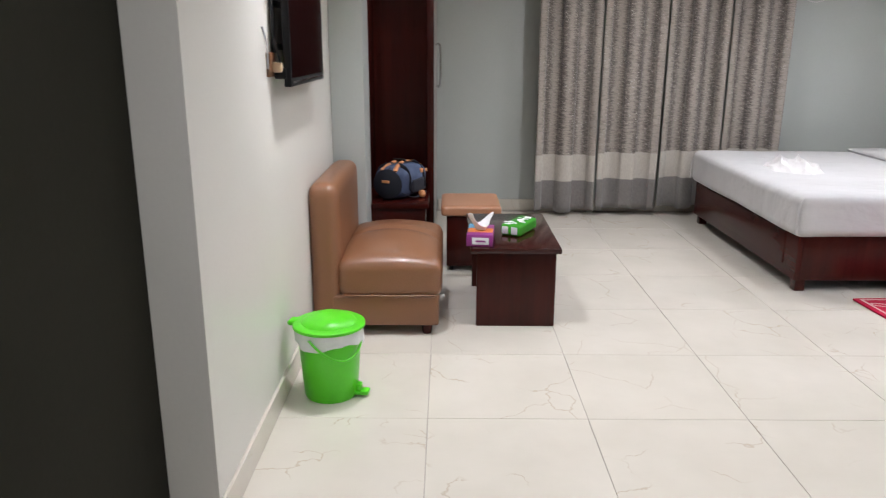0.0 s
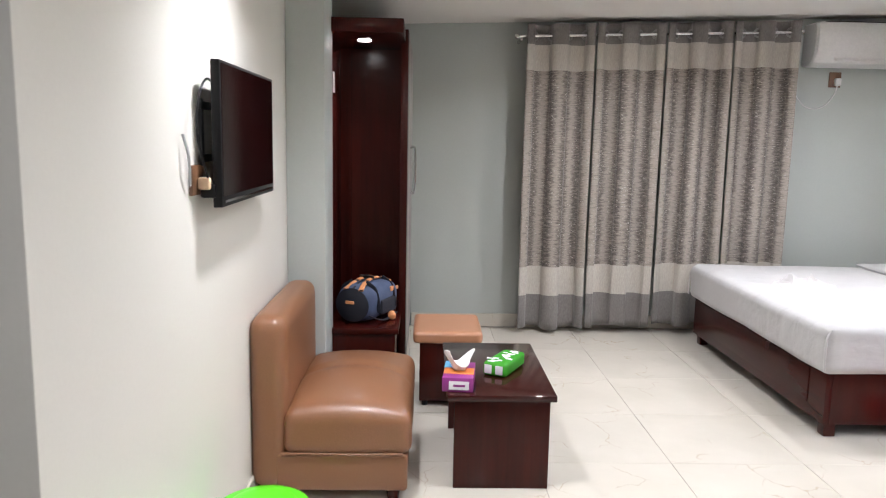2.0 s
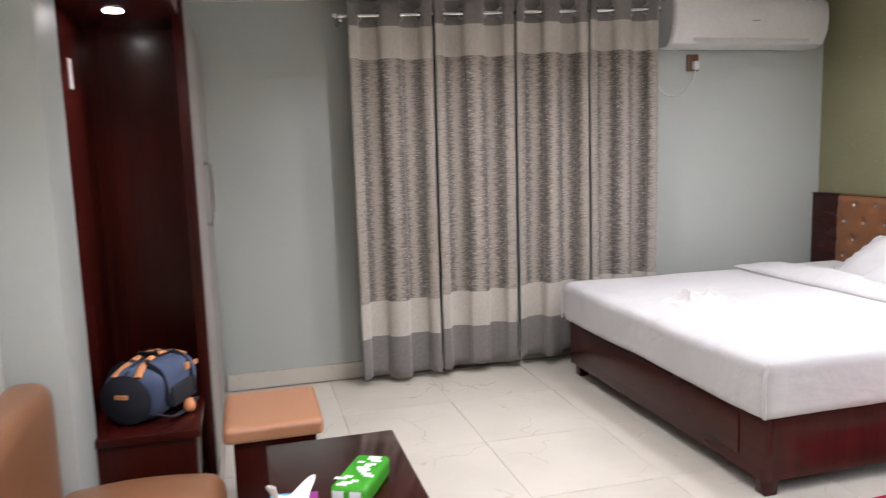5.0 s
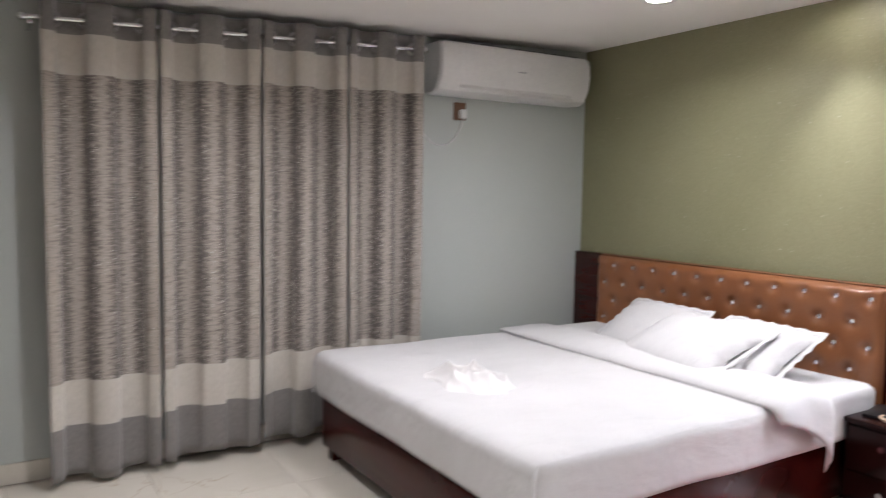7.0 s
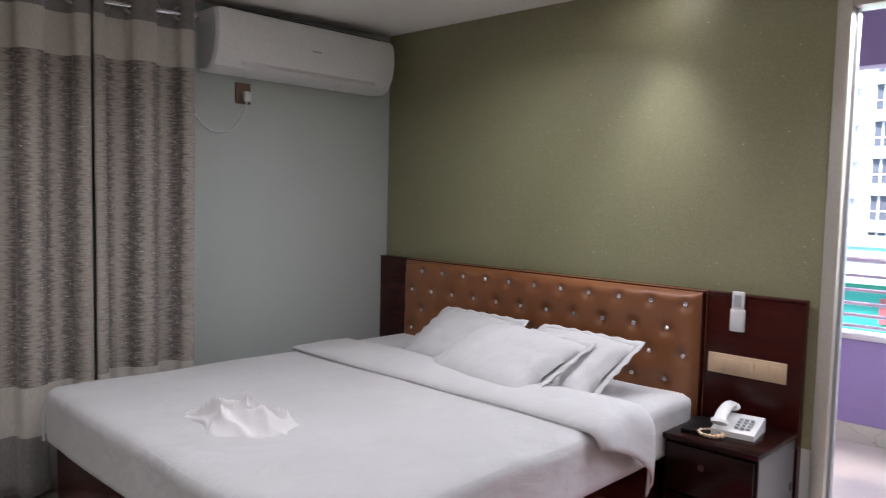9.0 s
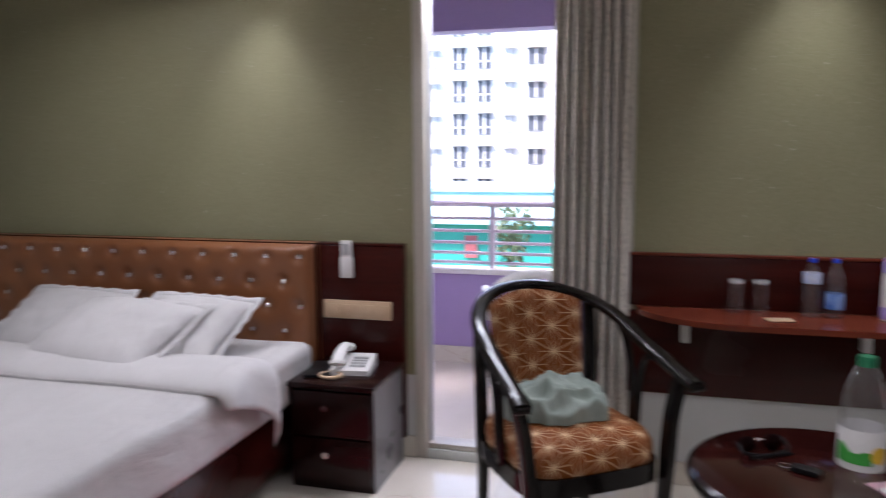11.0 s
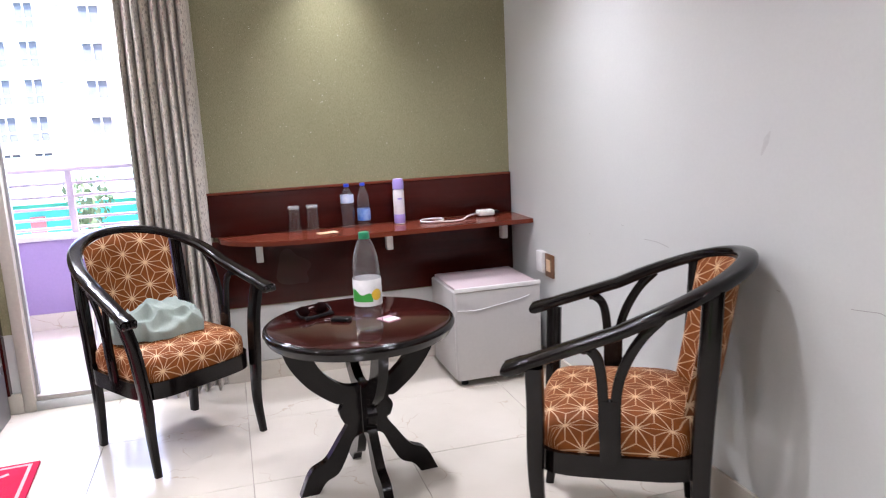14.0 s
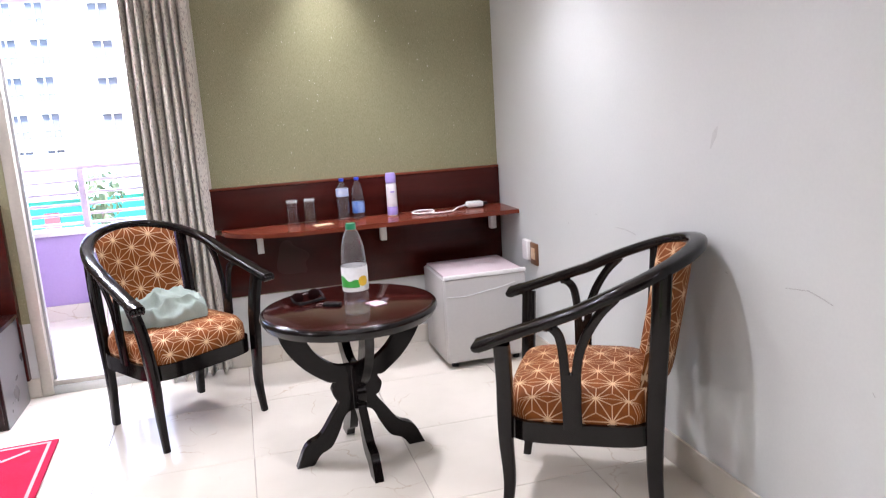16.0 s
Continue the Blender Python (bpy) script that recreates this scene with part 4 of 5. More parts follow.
def towel(u, t):
    a = 2 * math.pi * u
    x, y = t * math.cos(a), t * math.sin(a)
    k = max(0.0, 1 - t ** 3)
    fan = math.atan2(x + 0.15, y + 1.25)                # pleats run out from the gathered far end
    w1 = 1 - abs(math.sin(9.0 * fan + 1.6 * nz(x * 1.8, y * 1.3, 2)))
    w2 = 1 - abs(math.sin(3.4 * math.hypot(x - 0.1, y - 0.25) + 2.4 * nz(x * 1.4, y * 1.4, 9)))
    r = 1 + 0.30 * nz(math.cos(a) * 1.6, math.sin(a) * 1.6, 6)
    return Vector((x * 0.155 * r, -y * 0.235 * r, -0.012 + k * (0.026 + 0.048 * w1 ** 1.5 + 0.040 * w2 * w2)))


sheet(bm, towel, 90, 44, wrap=True)
part("cloth", bm, M_TOWEL, tw, angle=80)

# ---- headboard wall panel ----
hp = thing("wall_panelling", X_E, 3.46, 0, 0, "dark mahogany wall panel behind the bed and nightstand", "panel")
part("board", boxes((-0.05, 0, 0, Y_N - 3.462, 0.39, 0.985), bevel=0.003), M_MAHOG_X, hp)
part("head_trim", boxes((-0.054, 0, -0.002, Y_N - 3.462, 0.986, 0.997), bevel=0.003), M_MAHOG, hp)
part("lower_board", boxes((-0.04, 0, 0, Y_N - 3.462, 0.102, 0.388)), M_MAHOG_X, hp)
hb = thing("headboard", X_E - 0.052, 3.862, 0.31, 0, "copper leather headboard tufted with crystal buttons", "headboard")
HW, HH = 1.89, 0.69
dz_, dy_ = 0.115, 0.165
studs = []
for r in range(6):
    for k in range(13):
        y = 0.07 + dy_ * k + (dy_ / 2 if r % 2 else 0)
        z = HH - 0.065 - dz_ * r
        if 0.04 < y < HW - 0.04 and z > 0.04:
            studs.append((y, z))
bm = bmesh.new()


def padded(u, t):
    y, z = HW * u, HH * t
    edge = min(y, HW - y, z + 0.03, HH - z)
    x = -0.055 * min(1.0, max(0.0, edge) / 0.03) ** 0.5
    near = 0.0
    r0 = (HH - 0.065 - z) / dz_
    for r in (math.floor(r0), math.floor(r0) + 1):
        sz = HH - 0.065 - dz_ * r
        off = 0.07 + (dy_ / 2 if r % 2 else 0)
        sy = off + dy_ * round((y - off) / dy_)
        near += math.exp(-((y - sy) ** 2 + (z - sz) ** 2) / (2 * 0.021 ** 2))
    x -= min(1.0, edge / 0.05) * (0.020 * (1 - min(1.0, near)) + 0.003 * nz(y * 6, z * 6, 2)) - 0.002
    return Vector((x, y, z))


sheet(bm, padded, 190, 72)
part("padding", bm, M_TUFT, hb, angle=80)
part("backing", boxes((-0.03, 0, 0.002, HW - 0.002, 0, HH - 0.004)), M_MAHOG, hb)
stud_mesh = None
for y, z in studs:
    if stud_mesh is None:
        bm = bmesh.new()
        bmesh.ops.create_icosphere(bm, subdivisions=2, radius=0.0125)
        bmesh.ops.scale(bm, vec=(0.6, 1, 1), verts=bm.verts[:])
        o = part("crystal_button", bm, M_CRYSTAL, hb, "clear crystal button", angle=5)
        stud_mesh = o.data
    else:
        o = new("crystal_button", stud_mesh)
        o.parent = hb
    o.location = (-0.061, y, z)

# ---- nightstand ----
ns = thing("nightstand", 3.59, 3.468, 0, 0, "mahogany nightstand with two drawers beside the bed, shade in its colour", "nightstand")
# darkened wood: backlight shade on the drawers is painted in
part("body", boxes((0.02, 0.388, 0.004, 0.372, 0.0, 0.44), bevel=0.003), M_MAHOG_SHADED, ns)
# thin grey panel covering the south side of the body
part("side_panel", boxes((0.022, 0.386, 0.0, 0.0035, 0.002, 0.438)), M_SIDE, ns, "dark grey side panel")
part("top", boxes((-0.01, 0.388, -0.008, 0.374, 0.44, 0.462), bevel=0.005), M_MAHOG_SHADED, ns)
for z in (0.035, 0.235):
    dr = part("drawer", boxes((0.0, 0.02, 0.012, 0.364, z, z + 0.192), bevel=0.004), M_MAHOG_SHADED, ns)
    part("knob", cyl(bmesh.new(), (-0.026, 0.2, z + 0.13), (0.001, 0.2, z + 0.13), 0.014, 0.007), M_CHROME, dr, "small metal knob")

# ---- wardrobe ----
WX0, WX1, WY0, WY1 = -0.565, -0.13, 4.70, 6.02
wd = thing("wardrobe", WX0, WY0, 0, 0, "tall mahogany wardrobe with an open lit niche and grey side doors", "wardrobe")
W, DPT = WX1 - WX0, WY1 - WY0
part("side_panel", boxes((0, 0.025, -0.36, DPT, 0, 1.924), bevel=0.003), M_MAHOG, wd)
part("front_stile", boxes((W - 0.045, W - 0.004, -0.02, 0.02, 0, 2.0), bevel=0.003), M_MAHOG, wd)
part("niche_back", boxes((0.025, W - 0.025, 0.30, 0.32, 0.42, 1.96)), M_MAHOG, wd, "glossy red-brown niche back")
part("side_wall", boxes((W - 0.025, W - 0.004, 0.02, 0.32, 0, 2.0)), M_MAHOG, wd)
part("shelf", boxes((0.025, W - 0.03, -0.42, 0.30, 0.39, 0.42), bevel=0.003), M_MAHOG, wd, "low shelf board with worn edge")
part("base", boxes((0.025, W - 0.05, -0.40, 0.28, 0.0, 0.39), bevel=0.003), M_MAHOG, wd)
part("canopy", boxes((0.0, W - 0.02, -0.42, 0.32, 1.925, 1.995), bevel=0.004), M_MAHOG_X, wd, "projecting top box with a downlight")
part("inner_batten", boxes((0.07, 0.09, 0.27, 0.30, 0.42, 1.96)), M_MAHOG, wd)
part("carcass", boxes((0.025, W - 0.022, 0.32, DPT, 0.0, 2.0)), M_MAHOG, wd)
for k, (a, b) in enumerate(((0.03, 0.63), (0.64, DPT - 0.02))):
    dd = part("door", boxes((W - 0.022, W, a + 0.0, b, 0.06, 1.99), bevel=0.003), M_GREYDOOR, wd, "grey laminate door")
    hy = b - 0.05 if k == 0 else a + 0.06
    part("handle", tube(bmesh.new(), smooth_path([(W, hy, 1.07), (W + 0.03, hy, 1.08), (W + 0.03, hy, 1.34), (W, hy, 1.35)], 4), 0.006, seg=8, up=(0, 1, 0)), M_CHROME, dd, "bar handle")
dl = part("niche_light", lathe(bmesh.new(), [(0, -0.004), (0.032, -0.004), (0.036, 0.0), (0, 0.001)], 28, W / 2 - 0.02, -0.12, 1.923), M_LED, wd, "glowing round niche light")
nl = new("niche_lamp", bpy.data.lights.new("niche_lamp", "SPOT"))
nl.data.energy, nl.data.spot_size, nl.data.spot_blend, nl.data.shadow_soft_size = NICHE_W, radians(110), 1.0, 0.04
nl.location = (WX0 + W / 2 - 0.02, WY0 - 0.12, 1.905)
part("switch", boxes((0.025, 0.030, -0.10, -0.05, 1.65, 1.76), bevel=0.001), M_PLASTIC_W, wd, "white switch plate")

# ---- sofa ----
so = thing("armless_sofa", -0.693, 3.205, 0, 0, "single tan leather armless sofa against the cream wall", "sofa")
SL = 0.815
bm = bmesh.new()
rounded_slab(bm, 0.0, 0.145, 0.0, SL, 0.05, 0.735, 0.055, 22, 0, 0, 0.003)
part("backrest", bm, M_LEATHER, so, angle=80)
part("seat_base", boxes((0.10, 0.607, 0.0, SL, 0.05, 0.20), bevel=0.014, seg=3), M_LEATHER, so)
bm = bmesh.new()
rounded_slab(bm, 0.125, 0.622, -0.006, SL + 0.006, 0.19, 0.36, 0.045, 26, 0, 0, 0.005)
for v in bm.verts:
    if v.co.z > 0.27:
        a, b = (v.co.x - 0.3675) / 0.25, (v.co.y - SL / 2) / (SL / 2 + 0.01)
        v.co.z += 0.080 * max(0, 1 - a * a) ** 0.7 * max(0, 1 - b * b) ** 0.6 - 0.012 * math.exp(-(b / 0.06) ** 2)
part("seat_cushion", bm, M_LEATHER, so, "tan leather seat cushion with a piped seam", angle=80)
loop = [(0.125, -0.004, 0.205), (0.35, -0.006, 0.203), (0.59, -0.004, 0.205)]
part("piping", tube(bmesh.new(), loop, 0.004, seg=8), M_LEATHER, so)
for x in (0.05, 0.55):
    for y in (0.05, SL - 0.05):
        part("leg", lathe(bmesh.new(), [(0, 0), (0.022, 0), (0.03, 0.05), (0, 0.05)], 16, x, y), M_MAHOG, so)

# ---- coffee table ----
ct = thing("coffee_table", 0.287, 3.34, 0, 0, "low mahogany coffee table with solid panel ends", "coffee table")
part("tabletop", boxes((-0.222, 0.213, -0.058, 0.715, 0.388, 0.414), bevel=0.004), M_TABLETOP, ct)
part("end_panel", boxes((-0.19, 0.197, 0.0, 0.022, 0, 0.388), bevel=0.003), M_MAHOG, ct)
part("end_panel", boxes((-0.19, 0.197, 0.63, 0.652, 0, 0.388), bevel=0.003), M_MAHOG, ct)
part("cross_panel", boxes((-0.012, 0.012, 0.022, 0.63, 0.12, 0.388)), M_MAHOG, ct)

# ---- stool ----
st = thing("stool", 0.102, 4.47, 0, 0, "dark wooden box stool with a padded tan top", "stool")
part("box_body", boxes((-0.15, 0.15, -0.19, 0.19, 0.03, 0.352), bevel=0.004), M_MAHOG, st)
for x in (-0.12, 0.12):
    for y in (-0.16, 0.16):
        part("foot", cyl(bmesh.new(), (x, y, 0), (x, y, 0.03), 0.016), M_BLACK, st)
bm = bmesh.new()
rounded_slab(bm, -0.184, 0.180, -0.220, 0.220, 0.348, 0.412, 0.022, 18, 0, 0, 0.003)
part("cushion", bm, M_LEATHER_L, st, "light tan padded cushion", angle=80)

# ---- writing shelf ----
bp = thing("wall_panelling", X_E, Y_S, 0, 0, "mahogany back panel above the wall shelf", "panel")
part("upper_board", boxes((-0.03, 0, 0.004, 1.59, 0.769, 0.975), bevel=0.003), M_MAHOG_X, bp)
part("lower_board", boxes((-0.028, 0, 0.004, 1.59, 0.40, 0.745), bevel=0.003), M_MAHOG_X, bp)
part("top_trim", boxes((-0.034, 0, 0.004, 1.594, 0.976, 0.989), bevel=0.003), M_SHELF, bp)
sh = thing("wall_shelf", X_E - 0.03, Y_S, 0.746, 0, "reddish wooden wall shelf with a rounded end", "shelf")
out = [(0.0, 0.004), (0.0, 1.56)]
for k in range(13):
    a = math.pi / 2 * k / 12
    out.append((-0.30 * math.sin(a), 1.13 + 0.43 * math.cos(a)))
out.append((-0.30, 0.004))
bm = bmesh.new()
f = bm.faces.new([bm.verts.new((x, y, 0.0)) for x, y in out])
ext = bmesh.ops.extrude_face_region(bm, geom=[f])
bmesh.ops.translate(bm, vec=(0, 0, 0.022), verts=[g for g in ext["geom"] if isinstance(g, bmesh.types.BMVert)])
part("board", bm, M_SHELF, sh, angle=30)
for y in (0.065, 0.705, 1.367):
    part("bracket", boxes((-0.05, 0.0, y - 0.017, y + 0.017, -0.115, -0.001), bevel=0.004), M_PLASTIC_W, sh, "white bracket block")

# ---- fridge ----
fr = thing("mini_fridge", 3.485, 0.955, 0, 0, "small silver-grey mini fridge under the wall shelf", "fridge")
part("cabinet", boxes((0.045, 0.42, 0.0, 0.44, 0.03, 0.475), bevel=0.008), M_FRIDGE, fr)
fd = part("door", boxes((0.0, 0.042, 0.0, 0.44, 0.035, 0.478), bevel=0.010, seg=3), M_FRIDGE, fr)
part("tape_strip", tube(bmesh.new(), smooth_path([(-0.001, 0.43, 0.39), (-0.002, 0.33, 0.385), (-0.002, 0.22, 0.40), (-0.002, 0.12, 0.415), (-0.001, 0.06, 0.43)], 5), 0.004, 0.0015, seg=6), M_PAPER, fd, "curling strip of tape")
part("top_tray", boxes((0.0, 0.40, 0.012, 0.428, 0.478, 0.492), bevel=0.004), M_FRIDGETOP, fr, "pinkish plastic top")
part("top_edge", boxes((-0.004, 0.012, 0.0, 0.44, 0.478, 0.497), bevel=0.003), M_PLASTIC_W, fr)
for y in (0.05, 0.39):
    part("foot", cyl(bmesh.new(), (0.06, y, 0), (0.06, y, 0.032), 0.018), M_BLACK, fr)
    part("foot", cyl(bmesh.new(), (0.38, y, 0), (0.38, y, 0.032), 0.018), M_BLACK, fr)

# ---- round table ----
rt = thing("round_table", 2.75, 1.972, 0, 0, "dark lacquered round table on four curved legs", "table")
part("tabletop", lathe(bmesh.new(), [(0, 0.546), (0.321, 0.546), (0.324, 0.544), (0.324, 0.538), (0, 0.538)], 72), M_TABLETOP, rt, "glossy dark red round top")
part("rim", lathe(bmesh.new(), [(0.0, 0.536), (0.323, 0.537), (0.325, 0.5435), (0.332, 0.543), (0.338, 0.538), (0.340, 0.529), (0.334, 0.519), (0.324, 0.505), (0, 0.503)], 72), M_EBONY, rt, "black moulded table edge")
for k in range(4):
    bm = bmesh.new()
    inner = [(p.x, p.z) for p in smooth_path([(0.012, 0, 0.335), (0.08, 0, 0.345), (0.155, 0, 0.405), (0.205, 0, 0.503)], 6)]
    outer = [(p.x, p.z) for p in smooth_path([(0.29, 0, 0.503), (0.265, 0, 0.43), (0.20, 0, 0.35), (0.115, 0, 0.29), (0.085, 0, 0.285), (0.10, 0, 0.255), (0.088, 0, 0.222), (0.075, 0, 0.21),
                                                 (0.11, 0, 0.165), (0.16, 0, 0.105), (0.22, 0, 0.075), (0.262, 0, 0.0)], 5)]
    low = [(p.x, p.z) for p in smooth_path([(0.195, 0, 0.0), (0.165, 0, 0.035), (0.12, 0, 0.055), (0.085, 0, 0.105), (0.055, 0, 0.16), (0.012, 0, 0.178)], 5)]
    plank(bm, inner + outer + low, 0.034, pose(0, 0, 0, 0, 0, 90 * k + 95))
    part("leg", bm, M_EBONY, rt)
rt.scale = (1, 1, 1.136)
part("hub", cyl(bmesh.new(), (0, 0, 0.178), (0, 0, 0.335), 0.026, seg=24), M_EBONY, rt)


# ---- armchairs: the chair looks along -y in its own frame ----
def armchair():
    c = thing("armchair", 0, 0, 0, 0, "black lacquered armchair with rust star-patterned upholstery", "chair", "armchairs at the round table")
    FY, BY = -0.235, 0.235
    for s in (-1, 1):
        part("front_leg", tube(bmesh.new(), smooth_path([(s * 0.250, FY - 0.012, 0.0), (s * 0.248, FY + 0.008, 0.15), (s * 0.254, FY + 0.004, 0.31), (s * 0.272, FY + 0.010, 0.50), (s * 0.304, FY + 0.012, 0.640)], 5),
                               0.018, 0.021, 12, up=(0, 1, 0), square=0.5, ends=lambda t: 0.72 + 0.5 * min(t * 1.6, 1)), M_EBONY, c)
        part("back_leg", tube(bmesh.new(), smooth_path([(s * 0.222, BY + 0.0, 0.0), (s * 0.222, BY - 0.012, 0.20), (s * 0.226, BY - 0.010, 0.40), (s * 0.228, BY + 0.004, 0.65), (s * 0.224, BY + 0.012, 0.835)], 5),
                              0.019, 0.026, 12, up=(0, 1, 0), square=0.5, ends=lambda t: 0.8 + 0.3 * min(t * 2, 1)), M_EBONY, c)
        # splat: one flat stem that opens in two curved tines
        sp = part("splat", tube(bmesh.new(), smooth_path([(s * 0.260, -0.02, 0.350), (s * 0.266, -0.022, 0.45), (s * 0.270, -0.022, 0.535)], 4), 0.0105, 0.030, 12, up=(0, 1, 0), square=0.4), M_EBONY, c)
        for d in (-1, 1):
            part("tine", tube(bmesh.new(), smooth_path([(s * 0.267, -0.022 + d * 0.016, 0.44), (s * 0.271, -0.021 + d * 0.019, 0.56), (s * 0.275, -0.014 + d * 0.036, 0.645), (s * 0.280, d * 0.068 - 0.002, 0.700 + 0.022 * d), (s * (0.285 - 0.006 * d), d * 0.105 + 0.01, 0.728 + 0.046 * d)], 5),
                              0.009, 0.015, 10, up=(0, 1, 0), square=0.4), M_EBONY, sp)
    rail_pts = []
    for k in range(41):
        u = k / 40
        a = math.pi * u
        if u < 0.28 or u > 0.72:
            t = min(u, 1 - u) / 0.28
            p = (math.copysign(0.314 - 0.024 * t, 0.5 - u), FY - 0.060 + 0.300 * t, 0.632 + 0.104 * t)
        else:
            b = (u - 0.28) / 0.44 * math.pi
            p = (0.290 * math.cos(b), FY + 0.240 + 0.355 * math.sin(b) ** 0.9, 0.736 + 0.150 * math.sin(b) ** 0.85)
        rail_pts.append(p)
    part("arm_rail", tube(bmesh.new(), smooth_path(rail_pts, 2), 0.029, 0.018, 14, square=0.35, ends=lambda t: 1.0 if 0.04 < t < 0.96 else 1.12), M_EBONY, c, "curved black arm and back rail")
    for s in (-1, 1):
        for k in range(4):
            bm = bmesh.new()
            bmesh.ops.create_icosphere(bm, subdivisions=2, radius=1.0)
            bmesh.ops.transform(bm, matrix=pose(s * 0.314 + (k - 1.5) * 0.0135, FY - 0.062, 0.630, 0, 0, 0) @ Matrix.Diagonal((0.0085, 0.016, 0.015, 1)), verts=bm.verts[:])
            part("carved_knuckle", bm, M_EBONY, c, "rounded knuckle carved at the arm's end" if k == 0 else "")
    # seat frame: a bowed apron
    bm = bmesh.new()
    n = 44
    outl = []
    for k in range(n):
        a = 2 * math.pi * k / n
        ca, sa = math.cos(a), math.sin(a)
        e = 0.42
        outl.append((math.copysign(abs(ca) ** e, ca) * 0.262, math.copysign(abs(sa) ** e, sa) * 0.245))
    for z0, z1 in ((0.297, 0.363),):
        lo = [bm.verts.new((x, y, z0)) for x, y in outl]
        hi = [bm.verts.new((x, y, z1)) for x, y in outl]
        li = [bm.verts.new((x * 0.9, y * 0.9, z0)) for x, y in outl]
        hi2 = [bm.verts.new((x * 0.9, y * 0.9, z1)) for x, y in outl]
        for i in range(n):
            j = (i + 1) % n
            for q in ((lo[i], lo[j], hi[j], hi[i]), (hi[i], hi[j], hi2[j], hi2[i]), (hi2[i], hi2[j], li[j], li[i]), (li[i], li[j], lo[j], lo[i])):
                bm.faces.new(q)
    part("seat_frame", bm, M_EBONY, c)
    bm = bmesh.new()
    rr = []
    for s, z in ((0.93, 0.345), (0.955, 0.39), (0.945, 0.425), (0.875, 0.455), (0.6, 0.470), (0.3, 0.476)):
        rr.append([bm.verts.new((x * s, y * s - 0.005, z)) for x, y in outl])
    for a, b in zip(rr, rr[1:]):
        for i in range(n):
            bm.faces.new((a[i], a[(i + 1) % n], b[(i + 1) % n], b[i]))
    bm.faces.new(rr[-1])
    bm.faces.new(rr[0][::-1])
    part("seat_cushion", bm, M_SEATFAB, c, "rust velvet seat with cream stars", angle=60)
    bm = bmesh.new()
    for s in (1, -1):
        def pad(u, t, s=s):
            a = (2 * u - 1)
            x = a * (0.172 + 0.022 * t)
            bow = 0.085 * (1 - a * a)
            z = 0.44 + 0.395 * t + 0.038 * t * (1 - a * a)
            th = 0.022 * max(0, (1 - abs(a) ** 6) * (1 - abs(2 * t - 1) ** 8)) ** 0.5
            return Vector((x, 0.175 + bow + 0.070 * t - s * th, z))
        sheet(bm, pad, 24, 24)
    bmesh.ops.remove_doubles(bm, verts=bm.verts[:], dist=0.002)
    part("backrest", bm, M_BACKFAB, c, "rust velvet back pad with cream stars", angle=70)
    return c


chair = armchair()
chair.matrix_basis = pose(3.42, 2.676, 0, 0, 0, -55)
copy_thing(chair, pose(2.158, 1.274, 0, 0, 0, 150))

# small scuffs on the south wall
south = bpy.data.objects["wall_south"]
for pts in SCUFFS:
    part("scuff_mark", tube(bmesh.new(), [(x, Y_S + 0.0006, z) for x, z in pts], 0.0012, 0.0006, seg=6, up=(0, 1, 0)), M_SCUFF, south)
part("smudge", tube(bmesh.new(), [(1.985, Y_S + 0.0003, 1.235), (2.0, Y_S + 0.0004, 1.21), (2.02, Y_S + 0.0004, 1.165)], 0.010, 0.0004, seg=8, up=(0, 1, 0), ends=lambda t: 0.25 + math.sin(math.pi * t)), M_SMUDGE, south, "faint grey smudge")


# ---- television ----
tv = thing("television", X_W, 3.01, 1.197, 0, "flat black television on a swivel bracket on the cream wall", "television")
part("casing", boxes((0.045, 0.072, -0.37, 0.36, 0.0, 0.42), bevel=0.004), M_BLACK, tv)
part("rear_housing", boxes((0.026, 0.046, -0.16, 0.24, 0.0, 0.26), bevel=0.009), M_BLACK, tv)
part("screen", boxes((0.072, 0.0735, -0.357, 0.347, 0.032, 0.41)), M_SCREEN, tv, "switched-off glossy screen")
part("lower_trim", boxes((0.072, 0.0745, -0.34, 0.33, 0.012, 0.020)), M_CHROME, tv)
part("wall_plate", boxes((0.0, 0.008, -0.07, 0.07, 0.14, 0.30), bevel=0.002), M_BLACK, tv)
part("bracket_arm", boxes((0.006, 0.03, -0.05, 0.05, 0.17, 0.27), bevel=0.003), M_BLACK, tv)
for z in (0.13, 0.28):
    part("bracket_bar", boxes((0.006, 0.020, -0.37, -0.24, z, z + 0.022), bevel=0.002), M_BLACK, tv)
part("bracket_upright", boxes((0.006, 0.018, -0.365, -0.345, 0.12, 0.31), bevel=0.002), M_BLACK, tv)
ts = thing("wall_socket", X_W, 2.61, 1.285, 0, "brown socket box with plugs beside the television", "socket")
part("plate", boxes((0, 0.012, -0.045, 0.055, -0.05, 0.035), bevel=0.003), M_BROWNBOX, ts)
part("plug", boxes((0.012, 0.045, -0.005, 0.022, -0.035, 0.0), bevel=0.006), M_BEIGEPLATE, ts)
part("plug", boxes((0.012, 0.055, 0.02, 0.052, -0.06, -0.02), bevel=0.006), M_BLACK, ts)
part("cable", tube(bmesh.new(), smooth_path([(0.04, 0.0, 0.0), (0.03, -0.055, 0.12), (0.03, -0.03, 0.22), (0.03, 0.04, 0.275), (0.03, 0.12, 0.27)], 6), 0.0035, seg=8), M_BLACK, ts, "black cable looped up to the television")
part("cable", tube(bmesh.new(), smooth_path([(0.012, -0.07, -0.02), (0.02, -0.10, 0.06), (0.01, -0.115, 0.12)], 5), 0.004, seg=8), M_PLASTIC_G, ts)

